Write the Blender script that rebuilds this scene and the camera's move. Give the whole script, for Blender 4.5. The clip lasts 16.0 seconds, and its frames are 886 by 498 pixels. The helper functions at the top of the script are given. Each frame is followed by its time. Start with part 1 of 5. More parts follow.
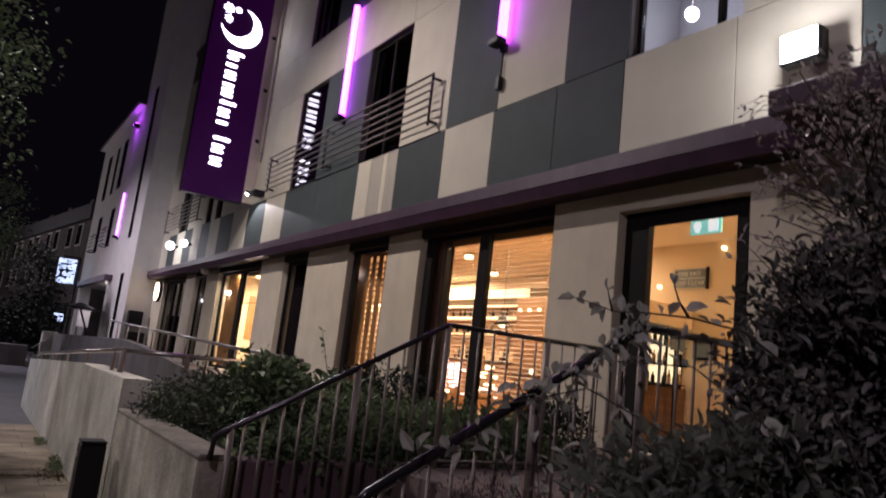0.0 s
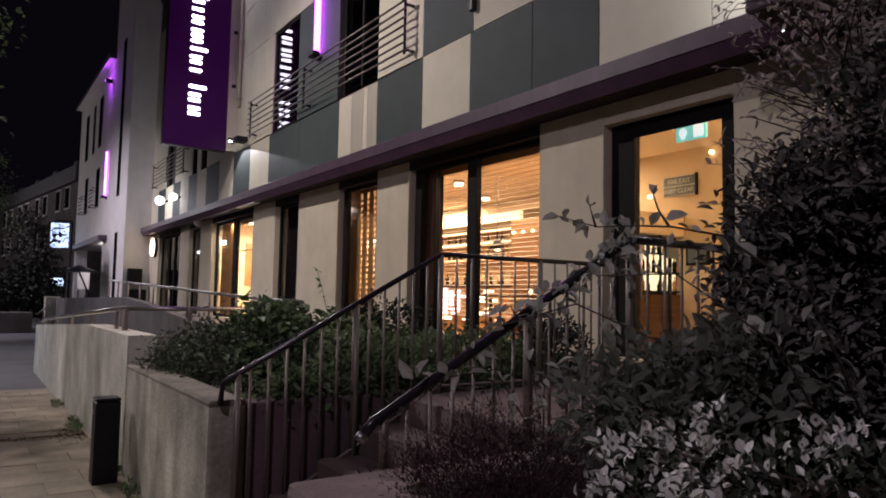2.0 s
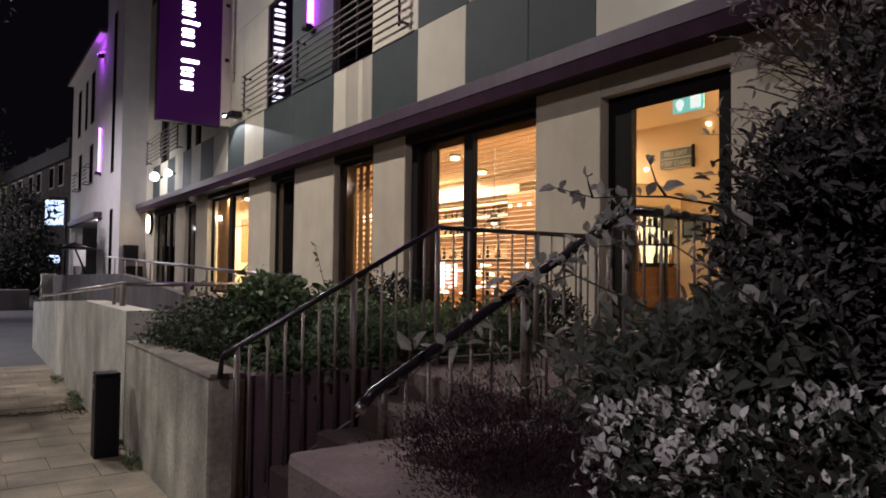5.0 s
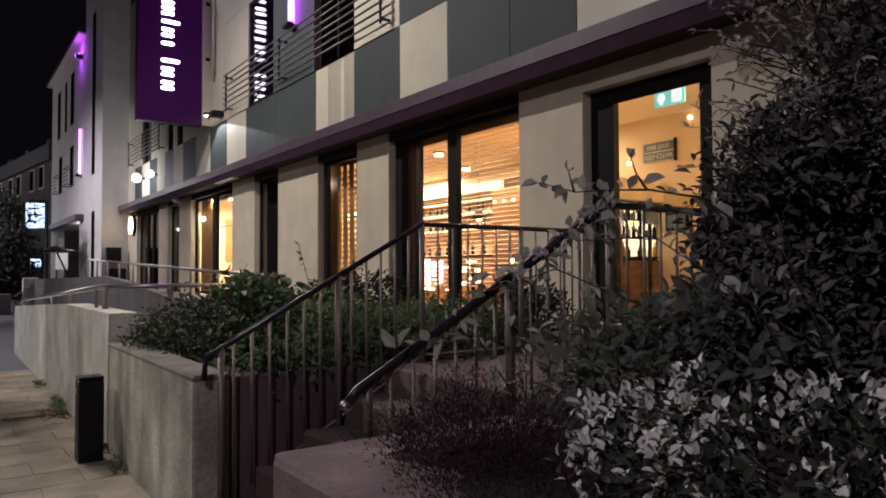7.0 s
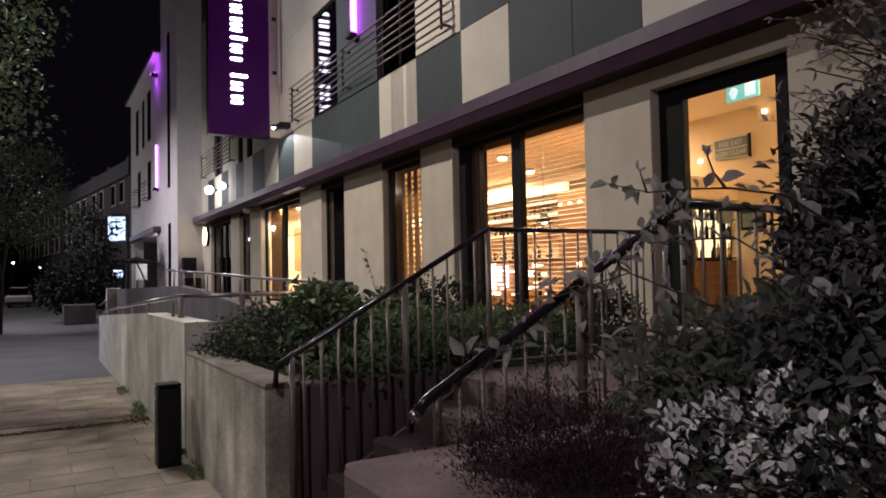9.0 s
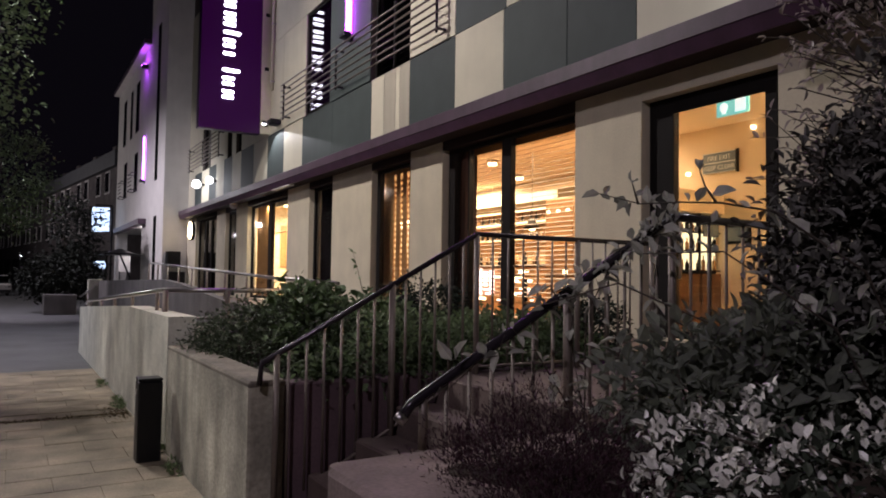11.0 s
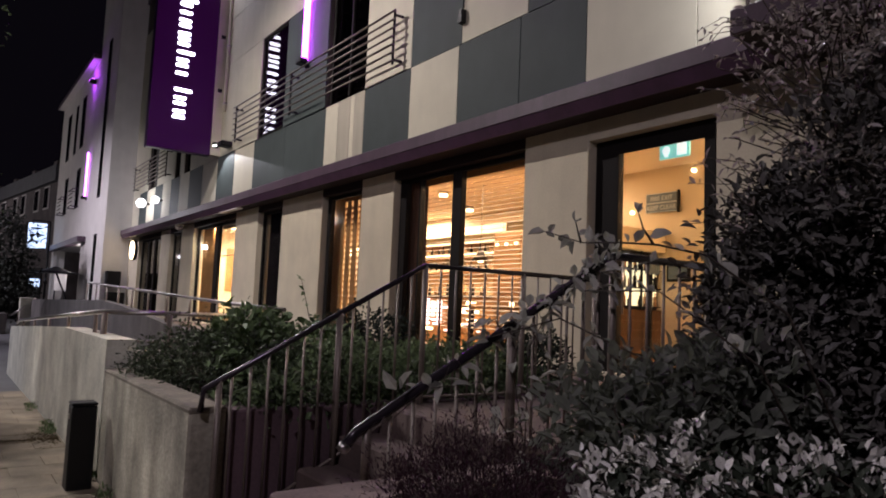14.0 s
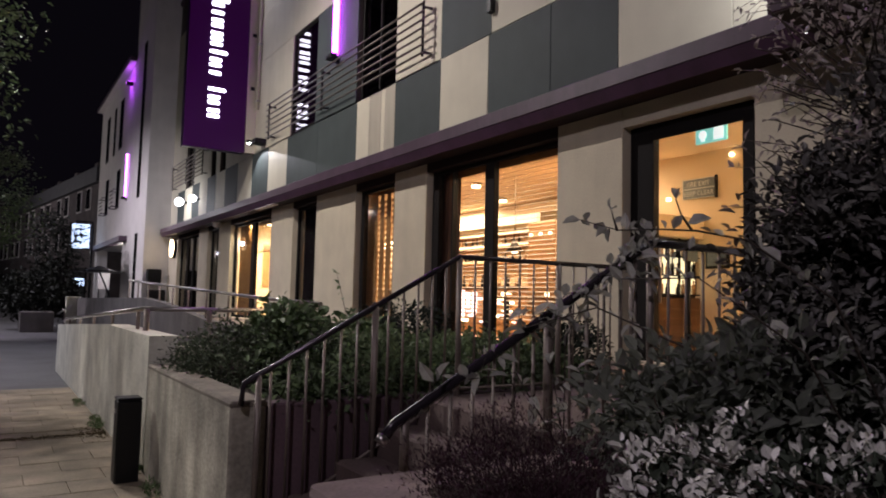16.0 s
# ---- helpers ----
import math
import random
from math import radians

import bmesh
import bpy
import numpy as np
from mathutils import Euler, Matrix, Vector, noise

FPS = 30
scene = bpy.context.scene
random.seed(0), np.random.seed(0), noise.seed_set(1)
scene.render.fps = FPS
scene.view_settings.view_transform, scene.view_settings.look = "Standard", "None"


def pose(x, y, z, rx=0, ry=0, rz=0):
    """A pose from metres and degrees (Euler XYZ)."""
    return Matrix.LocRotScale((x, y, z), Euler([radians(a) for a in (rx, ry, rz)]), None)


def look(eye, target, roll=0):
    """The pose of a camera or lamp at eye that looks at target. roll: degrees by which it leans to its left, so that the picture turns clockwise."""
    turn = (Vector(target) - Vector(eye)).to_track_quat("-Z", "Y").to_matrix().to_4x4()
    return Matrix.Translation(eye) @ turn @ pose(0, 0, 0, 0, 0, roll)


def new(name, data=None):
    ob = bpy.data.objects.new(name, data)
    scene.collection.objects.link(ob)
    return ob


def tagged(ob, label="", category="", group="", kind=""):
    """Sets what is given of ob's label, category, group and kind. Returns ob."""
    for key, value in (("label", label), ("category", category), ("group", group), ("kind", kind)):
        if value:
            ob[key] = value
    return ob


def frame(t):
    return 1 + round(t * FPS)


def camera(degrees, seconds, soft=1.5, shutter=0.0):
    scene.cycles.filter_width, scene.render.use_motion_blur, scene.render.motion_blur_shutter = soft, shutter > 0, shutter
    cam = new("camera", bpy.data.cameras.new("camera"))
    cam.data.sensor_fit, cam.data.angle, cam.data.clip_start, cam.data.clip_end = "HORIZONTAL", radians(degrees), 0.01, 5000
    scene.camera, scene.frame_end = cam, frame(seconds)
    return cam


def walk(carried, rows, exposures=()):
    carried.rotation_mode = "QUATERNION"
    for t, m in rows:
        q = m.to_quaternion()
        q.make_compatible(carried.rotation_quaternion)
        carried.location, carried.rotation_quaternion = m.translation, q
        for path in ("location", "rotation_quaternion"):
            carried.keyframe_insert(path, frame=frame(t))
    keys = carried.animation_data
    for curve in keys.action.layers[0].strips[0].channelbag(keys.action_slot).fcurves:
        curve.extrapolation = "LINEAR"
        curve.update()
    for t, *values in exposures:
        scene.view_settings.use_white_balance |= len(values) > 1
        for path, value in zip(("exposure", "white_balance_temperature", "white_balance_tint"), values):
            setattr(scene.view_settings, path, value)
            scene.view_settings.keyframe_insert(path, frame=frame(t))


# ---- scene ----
cam = camera(64.6, 16.0, soft=1.8, shutter=0.7)
PATH = [
    (0, (-0.007, 0.016, 1.549), (1.077, 1.661, 1.893), 6.5),
    (0.5, (0.004, 0.014, 1.551), (1.123, 1.651, 1.811), 4.2),
    (1, (0.0, -0.019, 1.555), (1.139, 1.612, 1.767), 3.1),
    (1.5, (0.004, -0.04, 1.556), (1.133, 1.601, 1.738), 2.1),
    (2, (0.013, -0.039, 1.556), (1.134, 1.611, 1.701), 1.1),
    (2.5, (0.017, -0.037, 1.556), (1.1, 1.636, 1.722), 0.6),
    (3, (0.019, -0.023, 1.55), (1.099, 1.656, 1.672), 0.4),
    (3.5, (0.013, -0.016, 1.55), (1.083, 1.671, 1.647), -0.3),
    (4, (0.006, -0.021, 1.547), (1.099, 1.651, 1.633), 0.2),
    (6.5, (0.019, -0.058, 1.542), (1.183, 1.567, 1.605), 0.1),
    (7, (0.023, -0.043, 1.541), (1.188, 1.581, 1.606), -0.3),
    (7.5, (0.023, -0.037, 1.545), (1.14, 1.621, 1.607), -0.6),
    (8, (0.025, -0.031, 1.547), (1.072, 1.671, 1.626), -0.6),
    (8.5, (0.047, 0.003, 1.548), (1.059, 1.726, 1.628), -1.3),
    (11, (0.021, 0.014, 1.552), (1.066, 1.717, 1.641), 0.8),
    (11.5, (0.019, 0.019, 1.555), (1.154, 1.662, 1.673), 2.9),
    (12, (0.005, 0.007, 1.558), (1.174, 1.622, 1.718), 3.3),
    (12.5, (0.001, 0.004, 1.557), (1.181, 1.609, 1.74), 4.0),
    (13, (-0.002, -0.01, 1.557), (1.191, 1.584, 1.739), 3.7),
    (13.5, (-0.013, -0.027, 1.565), (1.174, 1.571, 1.759), 3.1),
    (14, (-0.015, -0.044, 1.563), (1.146, 1.576, 1.738), 2.4),
    (14.5, (-0.006, -0.051, 1.56), (1.158, 1.57, 1.703), 1.8),
    (15, (-0.007, -0.052, 1.56), (1.141, 1.58, 1.703), 1.9),
    (15.5, (-0.011, -0.046, 1.559), (1.112, 1.603, 1.697), 1.5),
    (16, (-0.009, -0.034, 1.56), (1.073, 1.64, 1.709), 1.4),
]
# the camera's own brightening on the way, with a cool, slightly magenta balance
EXPOSURES = [(t, stops, 5920, tint) for t, stops, tint in ((0, -0.14, 24), (1, -0.08, 23), (3, -0.02, 19), (4, 0.0, 17), (6.5, 0.16, 17), (8, 0.13, 17), (11, 0.17, 17), (12, 0.13, 18), (14, 0.12, 19), (16, 0.10, 18))]
walk(cam, [(t, look(eye, target, roll)) for t, eye, target, roll in PATH], EXPOSURES)

# ---- night light: street lamp known by its shadows, added unseen lamps, dim sky glow, wall fittings, rooms ----
world = bpy.data.worlds.new("night")
scene.world = world
world.use_nodes = True
world.node_tree.nodes["Background"].inputs[0].default_value = (0.48, 0.37, 0.55, 1)
world.node_tree.nodes["Background"].inputs[1].default_value = 0.0048


def lamp(name, kind, at, power, colour, size=0.1, target=None, cone=None, blend=0.5, size_y=None):
    d = bpy.data.lights.new(name, kind)
    d.energy, d.color = power, colour
    if kind == "AREA":
        d.size = size
        if size_y:
            d.shape, d.size_y = "RECTANGLE", size_y
    else:
        d.shadow_soft_size = size
    if cone:
        d.spot_size, d.spot_blend = radians(cone), blend
    ob = new(name, d)
    ob.matrix_world = look(at, target) if target else pose(*at)
    return ob


PURPLE = (0.52, 0.06, 1.0)
WARM = (1.0, 0.71, 0.39)
lamp("unseen_street_light", "SPOT", (-0.6, 14.0, 10.4), 2900, (1.0, 0.89, 0.77), 0.10, (4.6, 13.2, 0.0), 128, 0.75)
# unseen lamp added to brighten the planter and ramp walls
lamp("unseen_street_light", "SPOT", (-3.6, 11.6, 7.4), 3000, (1.0, 0.92, 0.80), 0.15, (1.2, 8.8, 0.4), 72, 0.9)
# assumed lamp, unseen, added to light the near shrubs and coping
lamp("unseen_street_light", "POINT", (-5.0, -2.0, 8.5), 980, (1.0, 0.86, 0.90), 0.15)
# unseen lamp added to brighten the wing's street side
lamp("unseen_street_light", "SPOT", (-3.5, 31.0, 8.0), 3200, (1.0, 0.90, 0.92), 0.15, (2.5, 33.0, 1.0), 116, 0.8)
# unseen lamp added to brighten the road and the far planting
lamp("unseen_street_light", "SPOT", (-5.0, 20.0, 8.0), 1900, (0.95, 0.92, 1.0), 0.15, (-0.5, 19.0, 0.0), 90, 0.8)
# two unseen lamps added to lift the terrace and the far street
lamp("unseen_street_light", "POINT", (-4.0, 62.0, 8.0), 750, (1.0, 0.90, 0.84), 0.2)
lamp("unseen_street_light", "POINT", (-3.0, 45.0, 6.5), 420, (1.0, 0.88, 0.76), 0.2)
lamp("globe_light", "POINT", (5.25, 27.7, 5.05), 80, (1.0, 0.97, 0.94), 0.1)
lamp("globe_light", "POINT", (5.5, 26.2, 5.08), 3, (1.0, 0.97, 0.94), 0.1)
lamp("flood_light", "POINT", (5.78, 3.445, 4.98), 48, (1.0, 0.98, 0.93), 0.10)
lamp("sign_wash_light", "SPOT", (5.84, 19.50, 5.87), 105, (1.0, 0.96, 0.92), 0.015, (5.80, 17.75, 0.0), 118, 0.03)
lamp("restaurant_light", "AREA", (8.2, 10.2, 3.86), 620, WARM, 2.2, (8.2, 10.2, 0), size_y=4.4)
lamp("back_bar_light", "AREA", (9.6, 15.2, 3.84), 430, WARM, 1.6, (9.6, 15.2, 0), size_y=3.0)
lamp("lobby_light", "POINT", (7.6, 3.0, 3.2), 190, (1.0, 0.69, 0.36), 0.15)
lamp("reception_light", "AREA", (7.4, 20.9, 3.86), 800, (1.0, 0.82, 0.46), 1.4, (7.7, 20.3, 0))
lamp("entrance_light", "AREA", (8.0, 27.0, 3.86), 25, (1.0, 0.75, 0.45), 1.6, (8.0, 27.0, 0))
lamp("bedroom_light", "POINT", (6.95, 5.3, 6.6), 15, (0.86, 0.92, 1.0), 0.12)
lamp("eave_light", "POINT", (4.90, 36.3, 11.75), 48, PURPLE, 0.05)
lamp("porch_light", "POINT", (5.9, 39.0, 3.5), 40, (1.0, 0.92, 0.80), 0.1)

# ---- materials ----


def mat(name, base, rough=0.7, metal=0.0, vary=0.25, scale=6.0, grain=60.0, bump=0.15, second=None, spec=0.5, stain=0.0, random_tint=0.0, emit=None, power=0.0):
    m = bpy.data.materials.new(name)
    m.use_nodes = True
    nt = m.node_tree
    n, l = nt.nodes, nt.links
    p = n["Principled BSDF"]
    p.inputs["Roughness"].default_value = rough
    p.inputs["Metallic"].default_value = metal
    p.inputs["Specular IOR Level"].default_value = spec
    if emit:
        p.inputs["Base Color"].default_value = (*base, 1)
        p.inputs["Emission Color"].default_value = (*emit, 1)
        p.inputs["Emission Strength"].default_value = power
        return m
    tc = n.new("ShaderNodeTexCoord")
    geo = n.new("ShaderNodeNewGeometry")
    big, fine = n.new("ShaderNodeTexNoise"), n.new("ShaderNodeTexNoise")
    big.inputs["Scale"].default_value, big.inputs["Detail"].default_value = scale * 0.3, 5
    fine.inputs["Scale"].default_value, fine.inputs["Detail"].default_value = grain, 4
    l.new(geo.outputs["Position"], big.inputs["Vector"])
    l.new(geo.outputs["Position"], fine.inputs["Vector"])
    ramp = n.new("ShaderNodeValToRGB")
    other = second or tuple(c * (1 - vary) for c in base)
    ramp.color_ramp.elements[0].position, ramp.color_ramp.elements[1].position = 0.32, 0.68
    ramp.color_ramp.elements[0].color, ramp.color_ramp.elements[1].color = (*other, 1), (*base, 1)
    l.new(big.outputs["Fac"], ramp.inputs["Fac"])
    mix = n.new("ShaderNodeMixRGB")
    mix.blend_type = "OVERLAY"
    mix.inputs["Fac"].default_value = min(0.6, vary)
    l.new(ramp.outputs["Color"], mix.inputs["Color1"])
    l.new(fine.outputs["Fac"], mix.inputs["Color2"])
    out = mix.outputs["Color"]
    if stain:
        streak, mp = n.new("ShaderNodeTexNoise"), n.new("ShaderNodeMapping")
        mp.inputs["Scale"].default_value = (2.2, 2.2, 0.35)
        l.new(geo.outputs["Position"], mp.inputs["Vector"])
        l.new(mp.outputs["Vector"], streak.inputs["Vector"])
        streak.inputs["Scale"].default_value, streak.inputs["Detail"].default_value = 1.6, 6
        sr = n.new("ShaderNodeValToRGB")
        sr.color_ramp.elements[0].position, sr.color_ramp.elements[1].position = 0.38, 0.62
        sr.color_ramp.elements[0].color = (1 - stain, 1 - stain, 1 - stain * 1.05, 1)
        l.new(streak.outputs["Fac"], sr.inputs["Fac"])
        sm = n.new("ShaderNodeMixRGB")
        sm.blend_type = "MULTIPLY"
        sm.inputs["Fac"].default_value = 1
        l.new(out, sm.inputs["Color1"])
        l.new(sr.outputs["Color"], sm.inputs["Color2"])
        out = sm.outputs["Color"]
    if random_tint:
        info, hsv, mr = n.new("ShaderNodeObjectInfo"), n.new("ShaderNodeHueSaturation"), n.new("ShaderNodeMapRange")
        mr.inputs["To Min"].default_value, mr.inputs["To Max"].default_value = 1 - random_tint, 1 + random_tint
        add = n.new("ShaderNodeMath")
        add.operation = "ADD"
        l.new(info.outputs["Random"], add.inputs[0])
        l.new(geo.outputs["Random Per Island"], add.inputs[1])
        fr = n.new("ShaderNodeMath")
        fr.operation = "FRACT"
        l.new(add.outputs[0], fr.inputs[0])
        l.new(fr.outputs[0], mr.inputs["Value"])
        l.new(mr.outputs["Result"], hsv.inputs["Value"])
        l.new(out, hsv.inputs["Color"])
        out = hsv.outputs["Color"]
    l.new(out, p.inputs["Base Color"])
    if bump:
        b = n.new("ShaderNodeBump")
        b.inputs["Strength"].default_value, b.inputs["Distance"].default_value = bump, 0.01
        l.new(fine.outputs["Fac"], b.inputs["Height"])
        l.new(b.outputs["Normal"], p.inputs["Normal"])
    return m


def glass_mat(name, tint=(0.9, 0.9, 0.9), gloss=0.04, rough=0.02):
    m = bpy.data.materials.new(name)
    m.use_nodes = True
    n, l = m.node_tree.nodes, m.node_tree.links
    n.remove(n["Principled BSDF"])
    t, g, mx, lw = n.new("ShaderNodeBsdfTransparent"), n.new("ShaderNodeBsdfGlossy"), n.new("ShaderNodeMixShader"), n.new("ShaderNodeLayerWeight")
    t.inputs[0].default_value = (*tint, 1)
    g.inputs["Roughness"].default_value = rough
    lw.inputs["Blend"].default_value = 0.5
    pw, ma = n.new("ShaderNodeMath"), n.new("ShaderNodeMath")
    pw.operation, ma.operation = "POWER", "MULTIPLY_ADD"
    pw.inputs[1].default_value = 5.0
    ma.inputs[1].default_value, ma.inputs[2].default_value = 0.9, gloss
    l.new(lw.outputs["Facing"], pw.inputs[0])
    l.new(pw.outputs[0], ma.inputs[0])
    l.new(ma.outputs[0], mx.inputs[0])
    l.new(t.outputs[0], mx.inputs[1])
    l.new(g.outputs[0], mx.inputs[2])
    l.new(mx.outputs[0], n["Material Output"].inputs["Surface"])
    return m


CREAM = mat("cream_cladding", (0.58, 0.545, 0.415), 0.65, spec=0.3, vary=0.10, grain=90, bump=0.04, stain=0.03, random_tint=0.05)
GREY = mat("slate_grey_cladding", (0.056, 0.070, 0.066), 0.68, spec=0.25, vary=0.15, grain=90, bump=0.04, stain=0.04, random_tint=0.10)
TAUPE = mat("taupe_cladding", (0.42, 0.385, 0.295), 0.55, vary=0.10, grain=90, bump=0.05, stain=0.1)
RENDER = mat("pale_stone_render", (0.62, 0.555, 0.405), 0.8, vary=0.14, grain=40, bump=0.12, stain=0.05)
WHITE_RENDER = mat("white_render", (0.66, 0.63, 0.60), 0.85, vary=0.10, grain=40, bump=0.12, stain=0.05)
FASCIA = mat("brown_metal_fascia", (0.078, 0.042, 0.068), 0.5, vary=0.2, grain=30, bump=0.03, stain=0.25)
# fascia brown with the purple tubes' reflection mixed into the base
FASCIA_LOW = mat("brown_strip_purple_glow", (0.085, 0.036, 0.080), 0.45, vary=0.2, grain=30, bump=0.03, stain=0.25)
DARK_FRAME = mat("dark_bronze_frame", (0.012, 0.010, 0.009), 0.7, vary=0.2, bump=0.02, spec=0.15)
BLACK = mat("black_plastic", (0.007, 0.007, 0.0085), 0.42, vary=0.3, bump=0.05, spec=0.3)
COPING_BROWN = mat("brown_weathered_concrete", (0.25, 0.215, 0.165), 0.9, vary=0.5, scale=10, grain=38, bump=0.45, stain=0.4)
CONCRETE_PALE = mat("pale_cast_concrete", (0.62, 0.61, 0.51), 0.9, vary=0.35, scale=8, grain=30, bump=0.35, stain=0.16)
CONCRETE = mat("stained_concrete", (0.45, 0.42, 0.33), 0.9, vary=0.5, scale=9, grain=38, bump=0.45, stain=0.40)
COPING = mat("weathered_coping", (0.33, 0.25, 0.232), 0.92, vary=0.4, scale=7, grain=60, bump=0.4, stain=0.3)
STONE_STEP = mat("stair_stone", (0.12, 0.084, 0.072), 0.85, vary=0.4, scale=9, grain=60, bump=0.3)
PAVER = mat("buff_paving_slab", (0.255, 0.212, 0.145), 0.85, vary=0.5, scale=7, grain=55, bump=0.45, random_tint=0.13, stain=0.2)
ASPHALT = mat("asphalt", (0.085, 0.085, 0.087), 0.9, vary=0.35, scale=3, grain=120, bump=0.4)
MORTAR = mat("sandy_joint", (0.215, 0.18, 0.122), 0.95, vary=0.4, grain=80)
SOIL = mat("planting_soil", (0.05, 0.035, 0.022), 0.95, vary=0.5, grain=30, bump=0.8)
RAIL = mat("dark_painted_steel", (0.045, 0.036, 0.044), 0.24, metal=0.5, vary=0.3, bump=0.05)
BAR = mat("grey_painted_steel", (0.19, 0.155, 0.127), 0.45, metal=0.3, vary=0.3, bump=0.05)
STEEL = mat("brushed_steel", (0.5, 0.48, 0.46), 0.28, metal=1.0, vary=0.2, bump=0.03)
WOOD = mat("honey_wood", (0.42, 0.23, 0.09), 0.5, vary=0.3, grain=30, bump=0.08)
ORANGE_WALL = mat("warm_plaster", (0.62, 0.50, 0.325), 0.8, vary=0.08, bump=0.03)
CEIL = mat("ceiling_paint", (0.80, 0.69, 0.51), 0.8, vary=0.06, bump=0.03)
ROOM_FLOOR = mat("room_floor_wood", (0.20, 0.11, 0.05), 0.45, vary=0.3, grain=20)
# brown darkened towards black for the shade under ledge and canopy
DARK_SOFFIT = mat("shaded_brown_soffit", (0.03, 0.02, 0.02), 0.7, vary=0.2, spec=0.2)
DARK_WOOD = mat("blind_slat_wood", (0.10, 0.050, 0.020), 0.55, vary=0.2)
# dark tone that stands in for unlit rooms and recesses
DARKWALL = mat("unlit_wall_dark", (0.10, 0.08, 0.07), 0.8, vary=0.2)
BARK = mat("bark", (0.06, 0.045, 0.032), 0.9, vary=0.5, grain=30, bump=0.8)
LEAF = mat("mid_green_leaf", (0.15, 0.215, 0.095), 0.6, vary=0.4, scale=14, grain=25, bump=0.1, random_tint=0.4, spec=0.25)
LEAF_DARK = mat("dark_green_leaf", (0.125, 0.138, 0.10), 0.55, vary=0.4, scale=14, grain=25, bump=0.1, random_tint=0.45, spec=0.3)
LEAF_BROAD = mat("broad_greygreen_leaf", (0.18, 0.195, 0.155), 0.6, vary=0.35, scale=14, grain=25, bump=0.1, random_tint=0.25, spec=0.25)
# lower leaves of the tall shrub, darkened to stand in for shade
LEAF_TALL = mat("shaded_grey_leaf", (0.105, 0.10, 0.088), 0.5, vary=0.3, scale=14, grain=25, bump=0.1, random_tint=0.22, spec=0.3)
# leaf green taken near black so the hedge reads as unlit
LEAF_HEDGE = mat("unlit_hedge_leaf", (0.014, 0.016, 0.012), 0.6, vary=0.4, scale=14, grain=25, random_tint=0.4, spec=0.2)
LEAF_RIM = mat("cream_leaf_margin", (0.74, 0.73, 0.65), 0.35, vary=0.25, scale=20, grain=25, bump=0.1, random_tint=0.25)
LEAF_RED = mat("russet_leaf", (0.052, 0.024, 0.032), 0.7, vary=0.5, scale=14, grain=25, random_tint=0.4, spec=0.15)
LEAF_UNDER = mat("deep_green_leaf", (0.05, 0.062, 0.042), 0.6, vary=0.4, scale=14, grain=25, bump=0.1, random_tint=0.45, spec=0.2)
LEAF_PALE = mat("pale_felted_leaf", (0.46, 0.46, 0.40), 0.7, vary=0.35, scale=14, grain=25, bump=0.1, random_tint=0.35, spec=0.2)
# twig leaves with lamplight put into a raised base colour
LEAF_DUSK = mat("lamplit_brownish_leaf", (0.44, 0.38, 0.34), 0.28, vary=0.35, scale=14, grain=25, bump=0.1, random_tint=0.4, spec=0.5)
LEAF_BED = mat("bushy_green_leaf", (0.075, 0.10, 0.052), 0.6, vary=0.45, scale=14, grain=25, bump=0.1, random_tint=0.5, spec=0.25)
LEAF_FRESH = mat("fresh_green_leaf", (0.125, 0.172, 0.085), 0.6, vary=0.4, scale=14, grain=25, bump=0.1, random_tint=0.5, spec=0.25)

# shaded copy of the bed's leaf green
LEAF_SHADE = mat("shaded_green_leaf", (0.032, 0.042, 0.026), 0.6, vary=0.4, scale=14, grain=25, random_tint=0.4, spec=0.2)
# paler copy of the tall shrub's leaf, for its lamplit top
LEAF_TALL_LIT = mat("lamplit_pale_leaf", (0.40, 0.36, 0.32), 0.22, vary=0.4, scale=14, grain=25, bump=0.1, random_tint=0.5, spec=0.6)
LEAF_MOSS = mat("brown_moss", (0.12, 0.095, 0.048), 0.9, vary=0.4, scale=14, grain=25, random_tint=0.4, spec=0.1)


def translucent(m, share):
    """Lets part of the light through a leaf."""
    n, l = m.node_tree.nodes, m.node_tree.links
    p, o = n["Principled BSDF"], n["Material Output"]
    thin, both = n.new("ShaderNodeBsdfTranslucent"), n.new("ShaderNodeMixShader")
    l.new(p.inputs["Base Color"].links[0].from_socket, thin.inputs["Color"])
    both.inputs["Fac"].default_value = share
    l.new(p.outputs["BSDF"], both.inputs[1])
    l.new(thin.outputs["BSDF"], both.inputs[2])
    l.new(both.outputs["Shader"], o.inputs["Surface"])


for m in (LEAF_TALL_LIT, LEAF_DUSK, LEAF_PALE, LEAF_BROAD, LEAF_FRESH):
    translucent(m, 0.35)
SIGN_PURPLE = mat("purple_sign_face", (0.014, 0.0015, 0.022), 0.5, vary=0.05, emit=(0.24, 0.004, 0.29), power=0.045, spec=0.2)
SIGN_EDGE = mat("purple_metal", (0.03, 0.006, 0.05), 0.35, vary=0.1)
SIGN_WHITE = mat("lit_white_acrylic", (0.9, 0.9, 0.9), 0.4, emit=(1.0, 0.95, 1.0), power=8)
TUBE = mat("purple_light_tube", (0.8, 0.5, 0.9), 0.4, emit=(0.60, 0.06, 1.0), power=16)
TUBE_FAR = mat("purple_light_tube_dim", (0.8, 0.5, 0.9), 0.4, emit=(0.66, 0.14, 1.0), power=9)
LAMP_WHITE = mat("lamp_glass", (0.9, 0.9, 0.9), 0.4, emit=(1.0, 0.97, 0.90), power=30)
GLOBE_WHITE = mat("globe_lamp_glass", (0.9, 0.9, 0.9), 0.4, emit=(1.0, 0.98, 0.94), power=5)
